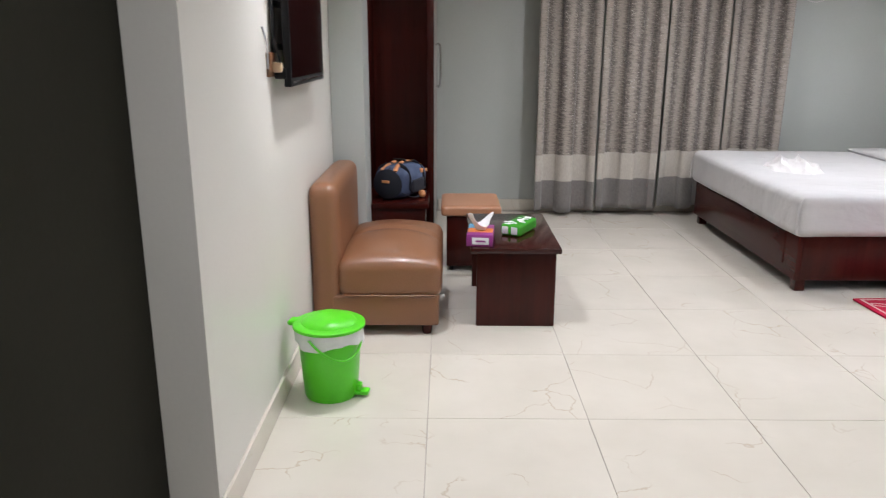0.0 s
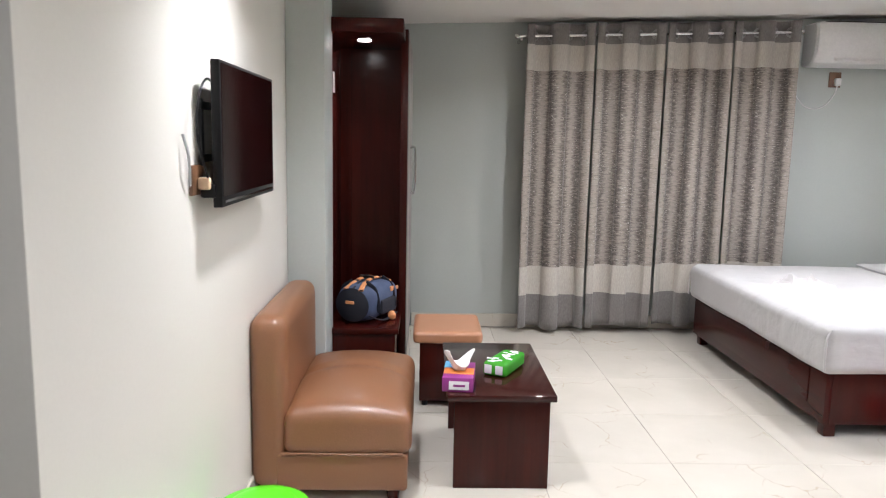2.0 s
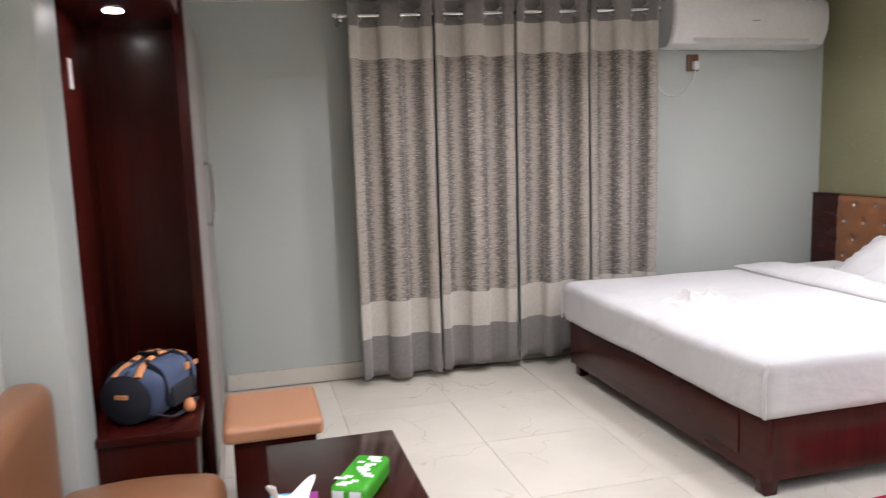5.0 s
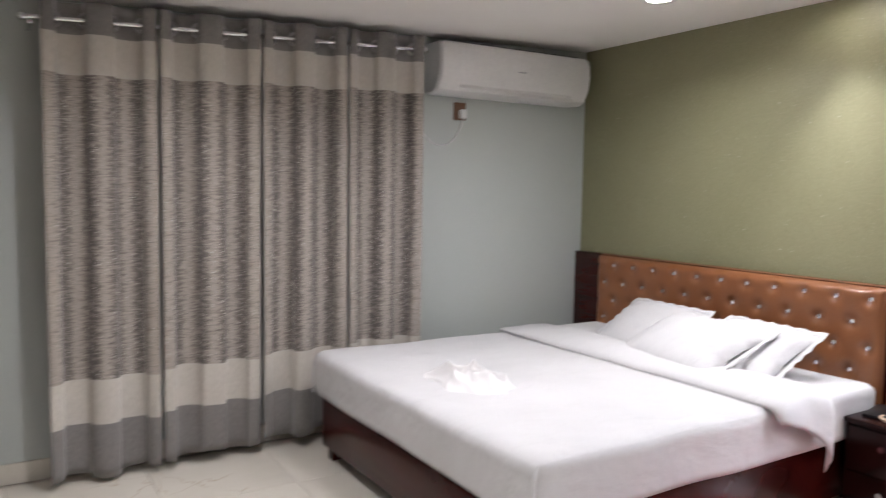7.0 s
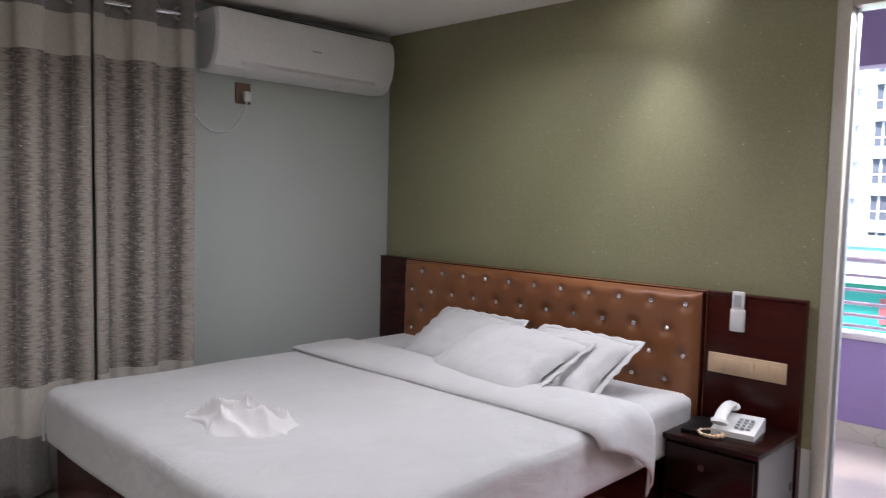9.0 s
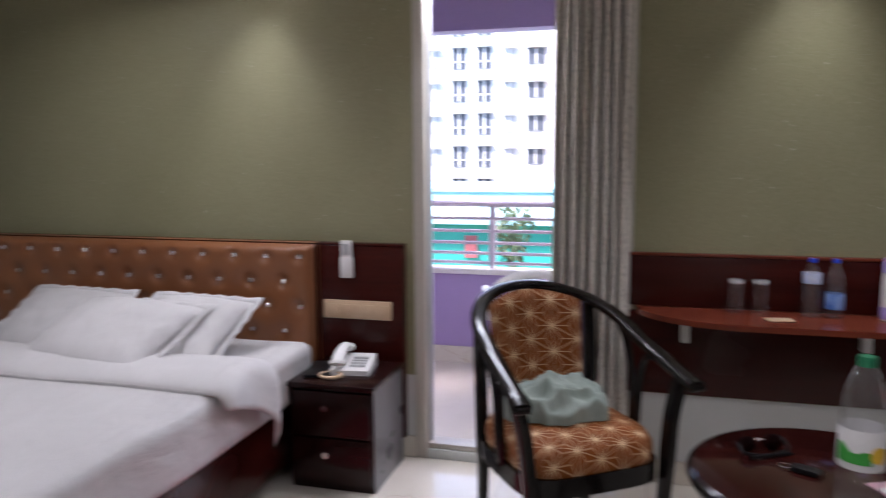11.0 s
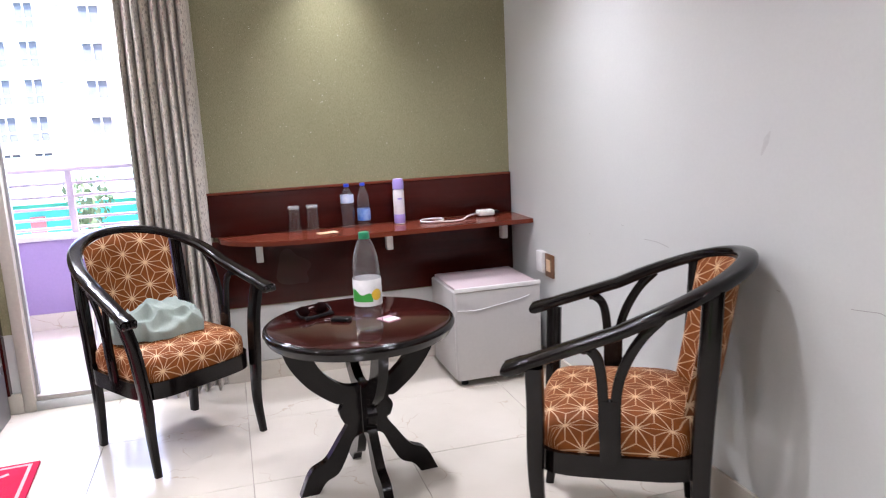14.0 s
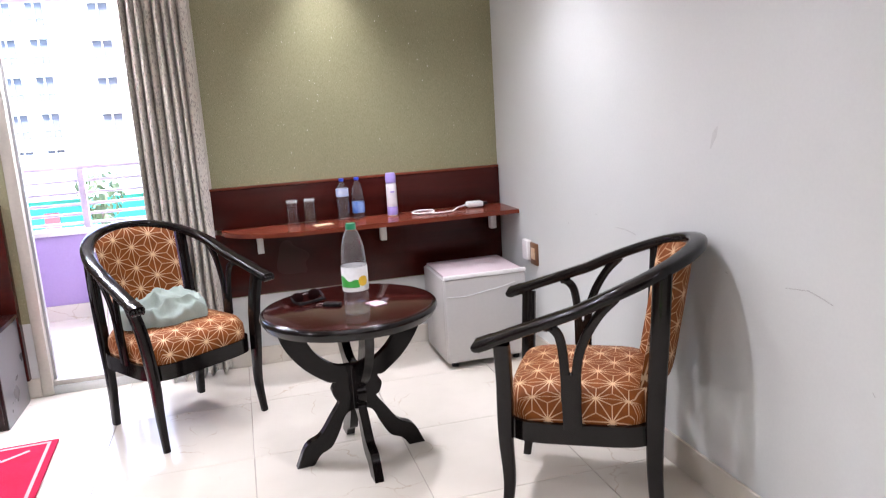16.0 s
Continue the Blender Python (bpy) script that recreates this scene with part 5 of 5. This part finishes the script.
# ---- pedal bin ----
bn = thing("pedal_bin", -0.510, 2.60, 0, -8, "bright green plastic pedal bin with a clear liner", "bin")
bn.scale = (1, 1, 0.96)
part("bucket", lathe(bmesh.new(), [(0, 0.0), (0.100, 0.0), (0.106, 0.012), (0.126, 0.30), (0.130, 0.31), (0.126, 0.31), (0.10, 0.02), (0, 0.02)], 40), M_GREEN, bn)
bm = bmesh.new()


def liner(u, t):
    a = 2 * math.pi * u
    r = 0.132 + 0.004 * math.sin(11 * a) * t + 0.005 * nz(math.cos(a) * 3, math.sin(a) * 3, t * 3)
    return Vector((r * math.cos(a), r * math.sin(a), 0.318 - 0.075 * t - 0.012 * t * math.sin(3 * a + 1)))


sheet(bm, liner, 60, 8, wrap=True)
part("liner", bm, M_BAGFILM, bn, "clear crumpled bin liner", angle=60)
bm = lathe(bmesh.new(), [(0.0, 0.350), (0.05, 0.347), (0.085, 0.338), (0.103, 0.326), (0.108, 0.319), (0.134, 0.318), (0.141, 0.314), (0.142, 0.304), (0.136, 0.305), (0.128, 0.311), (0, 0.332)], 44)
part("lid", bm, M_GREEN, bn, "domed green lid")
part("lid_hinge", boxes((-0.162, -0.125, -0.028, 0.028, 0.298, 0.320), bevel=0.009, seg=3), M_GREEN, bn)
part("bail_handle", tube(bmesh.new(), smooth_path([(0.128 * math.cos(a), 0.128 * math.sin(a) - 0.012, 0.285 - 0.09 * math.sin((a + 1.9) / 2.3 * math.pi)) for a in [-1.9 + 2.3 * k / 8 for k in range(9)]], 3), 0.005, seg=8), M_GREEN, bn)
part("pedal", boxes((0.09, 0.155, -0.03, 0.02, 0.012, 0.026), bevel=0.004), M_GREEN, bn)
part("pedal_link", boxes((0.10, 0.125, -0.022, 0.012, 0.026, 0.055), bevel=0.003), M_GREEN, bn)

# ---- travel bag ----
bg = thing("duffel_bag", -0.340, 4.55, 0.422, -24, "blue and navy duffel bag with orange straps", "bag")
bg.scale = (0.85, 0.85, 0.92)
bm = bmesh.new()


def bag(u, t):
    a = 2 * math.pi * u
    y = -0.23 + 0.46 * t
    k = max(0.02, 1 - abs(2 * t - 1) ** 5) ** 0.4
    rx, rz = 0.135 * k, 0.115 * k
    x = math.copysign(abs(math.cos(a)) ** 0.8, math.cos(a)) * rx
    z = 0.112 + math.copysign(abs(math.sin(a)) ** 0.75, math.sin(a)) * rz
    d = 0.012 * nz(x * 9, y * 6, z * 9) + 0.006 * nz(x * 22, y * 16, z * 20)
    return Vector((x + d, y, max(0.002, z + d)))


sheet(bm, bag, 40, 30, wrap=True)
part("body", bm, M_DENIM, bg, angle=80)
bm = bmesh.new()


def end_panel(u, t):
    a, r = 2 * math.pi * u, t
    return Vector((0.118 * r * math.cos(a), -0.212 - 0.026 * (1 - r * r), max(0.004, 0.108 + 0.100 * r * math.sin(a))))


sheet(bm, end_panel, 36, 8, wrap=True)
part("end_panel", bm, M_NAVY, bg, "navy end panel", angle=80)
part("end_tab", boxes((-0.03, 0.03, -0.248, -0.238, 0.12, 0.138), bevel=0.003), M_ORANGE, bg, "orange tab")
for s in (-1, 1):
    grip = smooth_path([(s * 0.055, -0.20, 0.196), (s * 0.040, -0.12, 0.226), (s * 0.030, 0.0, 0.240), (s * 0.040, 0.12, 0.226), (s * 0.055, 0.20, 0.196)], 8)
    band = part("handle", tube(bmesh.new(), grip, 0.014, 0.004, seg=8), M_NAVY, bg, "navy webbing handle with orange sleeves")
    for a, b in ((0, 9), (11, 20), (23, 32)):
        part("sleeve", tube(bmesh.new(), grip[a:b + 1], 0.017, 0.007, seg=10), M_ORANGE, band, "orange sleeve")
    part("strap", tube(bmesh.new(), smooth_path([(s * 0.145, -0.12, 0.06), (s * 0.12, -0.12, 0.185), (s * 0.05, -0.12, 0.233)], 5), 0.004, 0.014, seg=8, up=(1, 0, 0)), M_NAVY, bg)
    part("strap", tube(bmesh.new(), smooth_path([(s * 0.145, 0.10, 0.06), (s * 0.12, 0.10, 0.185), (s * 0.05, 0.10, 0.233)], 5), 0.004, 0.014, seg=8, up=(1, 0, 0)), M_NAVY, bg)
part("clip", boxes((-0.05, 0.05, -0.035, -0.005, 0.236, 0.256), bevel=0.006), M_BLACK, bg, "black clip joining the handles")
for y in (-0.03, 0.17):
    part("side_tab", boxes((0.112, 0.124, y - 0.028, y + 0.028, 0.150, 0.172), bevel=0.004), M_ORANGE, bg, "orange side tab")
bm = bmesh.new()
bmesh.ops.create_icosphere(bm, subdivisions=3, radius=0.026)
bmesh.ops.translate(bm, vec=(0.185, -0.02, 0.028), verts=bm.verts[:])
part("tag", bm, M_ORANGE, bg, "round orange tag")
part("side_pocket", boxes((0.118, 0.146, -0.08, 0.13, 0.035, 0.125), bevel=0.012, seg=3), M_NAVY, bg, "navy side pocket")
part("zip", tube(bmesh.new(), smooth_path([(0.0, -0.21, 0.20), (0.0, -0.1, 0.232), (0.0, 0.1, 0.232), (0.0, 0.21, 0.20)], 6), 0.009, 0.003, seg=8), M_NAVY, bg)
part("patch", boxes((0.10, 0.137, 0.06, 0.10, 0.155, 0.185), bevel=0.004), M_ORANGE, bg)
part("shoulder_strap", tube(bmesh.new(), smooth_path([(0.12, -0.20, 0.05), (0.165, -0.12, 0.018), (0.16, 0.02, 0.012), (0.145, 0.12, 0.02)], 6), 0.014, 0.004, seg=8), M_NAVY, bg)
part("strap_end", boxes((0.135, 0.165, 0.02, 0.06, 0.006, 0.04), bevel=0.006), M_ORANGE, bg)

# ---- tissue boxes on the coffee table ----
tb = thing("tissue_box", 0.118, 3.43, 0.4145, -6, "purple and orange tissue box with a tissue pulled up", "tissue box")
part("carton", boxes((-0.062, 0.062, -0.11, 0.11, 0, 0.058), bevel=0.002), M_TBOX_P, tb)
part("front_panel", boxes((-0.035, 0.045, -0.1115, -0.110, 0.010, 0.044)), M_PAPER, tb, "pale printed panel")
part("printed_bars", boxes((-0.018, 0.03, -0.1125, -0.1114, 0.022, 0.031)), M_TBOX_P, tb, "plain dark writing bar")
part("top_band", boxes((-0.061, 0.061, -0.06, 0.02, 0.0575, 0.0595)), M_TBOX_O, tb)
part("blue_corner", boxes((-0.0635, -0.01, 0.02, 0.109, 0.024, 0.0598)), M_TBOX_B, tb)
bm = bmesh.new()


def tissue(u, t):
    a = 2 * math.pi * u
    r = 0.022 + 0.035 * t * (0.6 + 0.5 * abs(math.sin(1.5 * a + 0.6)))
    return Vector((r * math.cos(a) * 1.1, r * math.sin(a) * 0.9, 0.059 + 0.085 * t * (0.65 + 0.35 * math.sin(2 * a + 0.8)) ))


sheet(bm, tissue, 40, 8, wrap=True)
thicken(part("tissue", bm, M_PAPER, tb, "white tissue standing up", angle=70), 0.001)
tp = thing("tissue_pack", 0.325, 3.62, 0.4145, -28, "green and white plastic pack of tissues", "tissue pack")
bm = bmesh.new()
rounded_slab(bm, -0.055, 0.055, -0.115, 0.115, 0, 0.062, 0.018, 14, 0, 0, 0.004)
part("pack", bm, M_TPACK, tp, angle=80)
rng = random.Random(3)
for k in range(16):
    x, y, s = rng.uniform(-0.04, 0.035), -0.10 + 0.0125 * k, rng.uniform(0.010, 0.020)
    part("white_print", boxes((x - s, x + s, y - 0.006, y + 0.006, 0.0605, 0.0630 + 0.0004 * (k % 3)), bevel=0.001), M_PAPER, tp)
for k in range(2):
    part("end_print", boxes((-0.045 + 0.05 * k, -0.012 + 0.05 * k, -0.1185, -0.1165, 0.012, 0.05), bevel=0.0008), M_PAPER, tp, "plain pale print block")

# ---- things at the nightstand ----
ph = thing("telephone", 3.80, 3.63, 0.463, 8, "white desk telephone with its receiver on the cradle", "telephone")
bm = bmesh.new()
prof = [(-0.085, 0.0), (-0.085, 0.022), (0.085, 0.055), (0.095, 0.05), (0.095, 0.0)]
plank(bm, prof, 0.165)
part("base", bm, M_PLASTIC_W, ph)
bm = bmesh.new()
tube(bm, smooth_path([(-0.085, 0.05, 0.048), (-0.06, 0.05, 0.075), (0.02, 0.05, 0.092), (0.075, 0.05, 0.09), (0.095, 0.05, 0.075)], 5), 0.027, 0.017, 12, ends=lambda t: 1.25 if t < 0.15 or t > 0.85 else 0.9)
part("receiver", bm, M_PLASTIC_W, ph)
bm = bmesh.new()
for i in range(4):
    for j in range(3):
        box(bm, -0.055 + 0.024 * i, -0.04 + 0.024 * i, -0.058 + 0.022 * j, -0.044 + 0.022 * j, 0.030 + 0.0046 * i, 0.040 + 0.0046 * i)
part("keypad", bm, M_PLASTIC_G, ph, "grey keypad keys")
cord = []
for k in range(90):
    t = k / 89
    a = 2 * math.pi * 1.15 * t - 1
    cord.append((-0.115 - 0.035 * math.cos(a) * 1.2 + 0.006 * math.cos(k * 1.4), 0.07 + 0.045 * math.sin(a) + 0.006 * math.sin(k * 1.4), 0.011 + 0.004 * math.sin(k * 1.4)))
part("coiled_cord", tube(bmesh.new(), cord, 0.0045, seg=6), M_BEIGEPLATE, ph, "coiled beige cord")
fo = thing("menu_folder", 3.76, 3.765, 0.463, 12, "black leather menu folder on the nightstand", "folder")
part("cover", boxes((-0.11, 0.11, -0.055, 0.055, 0, 0.014), bevel=0.003), M_BLACK, fo)
rm = thing("remote_control", X_E - 0.052, 3.722, 0.86, 0, "white air conditioner remote hanging in a wall holder", "remote")
part("holder", boxes((-0.022, 0, -0.030, 0.030, -0.02, 0.075), bevel=0.006), M_PLASTIC_W, rm)
bm = bmesh.new()
box(bm, -0.020, -0.004, -0.026, 0.026, 0.0, 0.150, bevel=0.006)
part("remote_body", bm, M_PLASTIC_W, rm)
part("display", boxes((-0.0215, -0.0195, -0.016, 0.016, 0.085, 0.135)), M_PLASTIC_G, rm, "grey display window")
sp = thing("switch_plate", X_E - 0.052, 3.678, 0.693, 0, "long beige switch and socket plate on the panelling", "switch plate")
part("plate", boxes((-0.010, 0, -0.165, 0.165, -0.043, 0.043), bevel=0.004), M_BEIGEPLATE, sp)
for k in range(5):
    part("rocker", boxes((-0.014, -0.010, -0.145 + 0.058 * k, -0.10 + 0.058 * k, -0.025, 0.025), bevel=0.002), M_BEIGEPLATE, sp)

# ---- south wall socket ----
ss = thing("wall_socket", 3.535, Y_S, 0.565, 0, "white switch and brown socket above the fridge", "socket")
part("switch", boxes((0.01, 0.085, 0, 0.028, -0.05, 0.055), bevel=0.005), M_PLASTIC_W, ss)
part("plate", boxes((-0.08, 0.006, 0, 0.014, -0.065, 0.05), bevel=0.004), M_BROWNBOX, ss)
part("socket_face", boxes((-0.06, -0.015, 0.014, 0.018, -0.035, 0.025), bevel=0.002), M_BEIGEPLATE, ss)

# ---- on the wall shelf ----
SZ = 0.7695


BOTTLE = [(0, 0.002), (0.7, 0.0), (0.97, 0.02), (1.0, 0.05), (0.93, 0.085), (1.0, 0.12), (0.95, 0.16), (1.0, 0.20), (0.94, 0.26), (1.0, 0.30), (1.0, 0.53), (0.94, 0.57), (0.985, 0.61), (0.92, 0.65), (0.94, 0.69), (0.74, 0.79), (0.48, 0.87), (0.36, 0.91), (0.36, 0.94)]
TALL_BOTTLE = [(0, 0.002), (0.7, 0.0), (0.95, 0.015), (1.0, 0.04), (0.96, 0.07), (1.0, 0.11), (0.96, 0.15), (1.0, 0.19), (0.97, 0.24), (0.98, 0.27), (0.98, 0.55), (0.95, 0.57), (0.97, 0.60), (0.93, 0.63), (0.95, 0.66), (0.90, 0.70), (0.90, 0.73), (0.80, 0.79), (0.67, 0.85), (0.52, 0.905), (0.38, 0.935), (0.36, 0.95)]


def bottle(x, y, z, h, r, body_mat, label_mat, cap_mat, l0, l1, label, pts=BOTTLE):
    b = thing("water_bottle", x, y, z, 0, label, "bottle")
    part("shell", lathe(bmesh.new(), [(r * a, h * c) for a, c in pts], 36), body_mat, b, angle=80)
    part("label_sleeve", lathe(bmesh.new(), [(r * 1.012, h * l0), (r * 1.018, h * l0 + 0.001), (r * 1.018, h * l1 - 0.001), (r * 1.012, h * l1)], 36), label_mat, b, "printed label sleeve")
    part("cap", lathe(bmesh.new(), [(0, h), (r * 0.37, h), (r * 0.395, h - 0.004), (r * 0.395, h * 0.935), (0, h * 0.935)], 24), cap_mat, b, "screw cap")
    return b


bottle(3.92, 1.808, SZ, 0.225, 0.033, M_PET, M_WHITELBL, M_BLUECAP, 0.58, 0.76, "small clear water bottle with a blue cap and pale label")
bottle(3.92, 1.727, SZ, 0.225, 0.033, M_PET, M_BLUELBL, M_BLUECAP, 0.16, 0.42, "small clear water bottle with a blue cap and label")
big = bottle(2.605, 1.96, 0.6205, 0.335, 0.047, M_PET, M_PAPER, M_GREENCAP, 0.275, 0.54, "large clear drink bottle with a green cap and printed label", TALL_BOTTLE)
bm = bmesh.new()


def leaf_print(u, t):
    a = radians(98 + 92 * u)
    top = 0.147 + 0.006 * math.sin(9 * u) - 0.018 * u
    return Vector((0.0489 * math.cos(a), 0.0489 * math.sin(a), 0.108 + (top - 0.108) * t))


sheet(bm, leaf_print, 16, 3)
part("green_print", bm, M_GREENLBL, big, "green leaf print on the label")
bm = bmesh.new()


def fruit(u, t):
    a, r = 2 * math.pi * u, 0.019 * t
    q = radians(208) + r * math.cos(a) / 0.049
    return Vector((0.0491 * math.cos(q), 0.0491 * math.sin(q), 0.130 + r * math.sin(a)))


sheet(bm, fruit, 20, 3, wrap=True)
part("fruit_print", bm, M_YELLOWLBL, big, "yellow fruit print")
for y in (2.075, 1.985):
    g = thing("tumbler", 3.93, y, SZ, 0, "clear glass tumbler standing upside down", "glass", "tumblers on the shelf")
    part("wall", lathe(bmesh.new(), [(0.034, 0), (0.0335, 0.002), (0.030, 0.128), (0.0275, 0.118), (0.0315, 0.0)], 32, close=False), M_GLASS, g)
    part("thick_base", lathe(bmesh.new(), [(0, 0.119), (0.0285, 0.119), (0.030, 0.124), (0.028, 0.132), (0, 0.132)], 32), M_GLASSBASE, g)
sc = thing("spray_can", 3.92, 1.542, SZ, 0, "lilac and white air freshener spray can", "spray can")
part("can", lathe(bmesh.new(), [(0, 0), (0.027, 0), (0.0285, 0.004), (0.0285, 0.165), (0.026, 0.175), (0.02, 0.182), (0, 0.182)], 28), M_CANLBL, sc)
part("lower_band", lathe(bmesh.new(), [(0.0286, 0.006), (0.029, 0.007), (0.029, 0.05), (0.0286, 0.051)], 28), M_LILACCAN, sc)
part("cap", lathe(bmesh.new(), [(0.0285, 0.18), (0.0288, 0.215), (0.024, 0.232), (0, 0.235), (0, 0.18)], 28), M_LILACCAN, sc, "lilac spray cap")
part("print_bar", boxes((-0.0300, -0.0280, -0.010, 0.012, 0.128, 0.136)), M_LILACCAN, sc, "plain lilac writing bar")
ch = thing("charger", 3.92, 1.085, SZ, 0, "white phone charger with a coiled cable on the shelf", "charger")
part("adapter", boxes((-0.03, 0.03, -0.055, 0.035, 0.004, 0.034), bevel=0.008), M_PLASTIC_W, ch)
part("adapter_plug", boxes((-0.014, 0.014, -0.085, -0.055, 0.008, 0.026), bevel=0.003), M_BLACK, ch)
pts = [(0, 0.035, 0.018), (-0.02, 0.09, 0.012), (-0.05, 0.12, 0.006), (-0.09, 0.15, 0.005), (-0.10, 0.22, 0.005), (-0.07, 0.33, 0.005), (-0.02, 0.35, 0.007), (0.0, 0.30, 0.009), (-0.04, 0.24, 0.010), (-0.09, 0.26, 0.010), (-0.10, 0.31, 0.010), (-0.06, 0.36, 0.009), (-0.01, 0.33, 0.013), (-0.03, 0.24, 0.014)]
part("cable", tube(bmesh.new(), smooth_path(pts, 6), 0.0042, seg=8), M_PLASTIC_W, ch)
cs_ = thing("coaster", 3.83, 1.93, SZ, 12, "flat clear plastic wrapper on the shelf", "wrapper")
part("wrapper", boxes((-0.03, 0.03, -0.05, 0.05, 0, 0.003), bevel=0.001), M_BEIGEPLATE, cs_)

# ---- on the round table ----
sg = thing("sunglasses", 2.87, 2.125, 0.6205, 28, "folded dark sunglasses lying on the round table", "sunglasses")
for s in (-1, 1):
    bm = bmesh.new()
    bmesh.ops.create_uvsphere(bm, u_segments=20, v_segments=12, radius=1.0)
    bmesh.ops.transform(bm, matrix=pose(0.0, s * 0.038, 0.022, 0, 14, 0) @ Matrix.Diagonal((0.008, 0.030, 0.022, 1)), verts=bm.verts[:])
    part("lens", bm, M_SCREEN, sg, "dark tinted lens")
    part("temple", tube(bmesh.new(), smooth_path([(0.0, s * 0.066, 0.03), (-0.03, s * 0.062, 0.012), (-0.045, s * 0.01, 0.008), (-0.05, -s * 0.06, 0.008)], 6), 0.0035, 0.005, seg=8), M_BLACK, sg)
part("bridge", tube(bmesh.new(), [(0, -0.012, 0.03), (-0.003, 0, 0.034), (0, 0.012, 0.03)], 0.003, seg=8), M_CHROME, sg)
lt = thing("key_fob", 2.755, 2.035, 0.6205, -30, "small black key fob with a metal ring", "key fob")
part("fob", boxes((-0.018, 0.018, -0.035, 0.035, 0, 0.014), bevel=0.005), M_BLACK, lt)
part("ring", tube(bmesh.new(), [(0.014 * math.cos(a), 0.05 + 0.014 * math.sin(a), 0.004) for a in [2 * math.pi * k / 16 for k in range(17)]], 0.0018, seg=6), M_CHROME, lt)
pc = thing("paper_card", 2.70, 1.875, 0.6205, 25, "small folded pink and white paper card", "card")
part("card", boxes((-0.035, 0.035, -0.028, 0.028, 0, 0.004), bevel=0.001), M_PINKCARD, pc)
part("white_half", boxes((-0.033, 0.0, -0.026, 0.026, 0.004, 0.006), bevel=0.001), M_PAPER, pc)

# ---- cloth on the chair ----
cl = thing("bundled_cloth", 3.45, 2.72, 0.475, 20, "crumpled sage green cloth on the chair seat", "cloth")
bm = bmesh.new()


def bundle(u, t):
    a = 2 * math.pi * u
    r = math.sin(math.pi * 0.5 * t)
    h = math.cos(math.pi * 0.5 * t)
    cx, cy = math.cos(a), math.sin(a)
    lump = 1 + 0.34 * nz(cx * 1.7, cy * 1.7, 2.0) + 0.12 * nz(cx * 5, cy * 5, t * 3)
    wx, wy = r * cx + 0.35 * nz(cx * r * 2, cy * r * 2, 8), r * cy + 0.35 * nz(cx * r * 2, cy * r * 2, 12)
    fold = 1 - abs(math.sin(5.0 * wx + 3.0 * wy))
    fold2 = 1 - abs(math.sin(5.5 * wy - 3.5 * wx + 1.0))
    z = 0.095 * h ** 0.5 * (0.9 + 0.55 * nz(cx * r * 1.8, cy * r * 1.8, 5)) + (0.026 * fold + 0.024 * fold2) * h ** 0.35
    return Vector((0.140 * r ** 0.8 * lump * cx, 0.18 * r ** 0.8 * lump * cy, max(0.003, z)))


sheet(bm, bundle, 96, 56, wrap=True)
part("folds", bm, M_CLOTH, cl, angle=80)

# ---- rug ----
rg = thing("bedside_rug", 2.79, 3.485, 0, 3, "crimson bedside rug with a pale leaf pattern", "rug")
part("carpet", boxes((-0.59, 0.59, -0.30, 0.30, 0.001, 0.013), bevel=0.005), M_RUG, rg)
part("border", boxes((-0.565, 0.565, -0.275, -0.262, 0.0128, 0.0145)), M_RUGPAT, rg, "pale border line")
part("border", boxes((0.552, 0.565, -0.262, 0.275, 0.0128, 0.0145)), M_RUGPAT, rg)
part("border", boxes((-0.565, -0.552, -0.262, 0.275, 0.0128, 0.0145)), M_RUGPAT, rg)
part("border", boxes((-0.552, 0.552, 0.262, 0.275, 0.0128, 0.0145)), M_RUGPAT, rg)
for sx in (-1, 1):
    part("stem", tube(bmesh.new(), smooth_path([(sx * 0.50, -0.2, 0.013), (sx * 0.42, -0.08, 0.013), (sx * 0.36, 0.05, 0.013), (sx * 0.22, 0.12, 0.013), (sx * 0.05, 0.10, 0.013)], 6), 0.009, 0.003, seg=8), M_RUGPAT, rg)
    for (x, y, a) in ((0.47, -0.06, 40), (0.33, -0.06, 150), (0.40, 0.14, 60), (0.26, 0.02, 200), (0.15, 0.19, 100), (0.50, 0.18, 20)):
        bm = bmesh.new()
        ol = [(0.055 * math.cos(q), 0.020 * math.sin(q)) for q in [2 * math.pi * k / 16 for k in range(16)]]
        tube(bm, [(px, py, 0.0) for px, py in ol + ol[:1]], 0.006, 0.003, seg=6)
        bmesh.ops.transform(bm, matrix=pose(sx * x, y, 0.013, 0, 0, a if sx > 0 else 180 - a), verts=bm.verts[:])
        part("leaf_motif", bm, M_RUGPAT, rg)

# ---- floor tiles, 60 cm, laid along the walls ----
bm = bmesh.new()
box(bm, -0.2988, 0.2988, -0.2988, 0.2988, -0.012, 0.0, bevel=0.0012, seg=1)
tile = part("tile", bm, M_TILE, floor)
tile_mesh = tile.data
first = True
for i in range(-2, 8):
    for j in range(-7, 8):
        x, y = 0.18 + 0.6 * i, 2.69 + 0.6 * j
        if x > X_E + 0.25 or y > Y_N + 0.25 or y < -1.6 or x < -1.1 or (x > 1.3 and y < 0.5):
            continue
        t = tile if first else new("tile", tile_mesh)
        t.parent = floor
        t.location = (x, y, 0.0)
        first = False
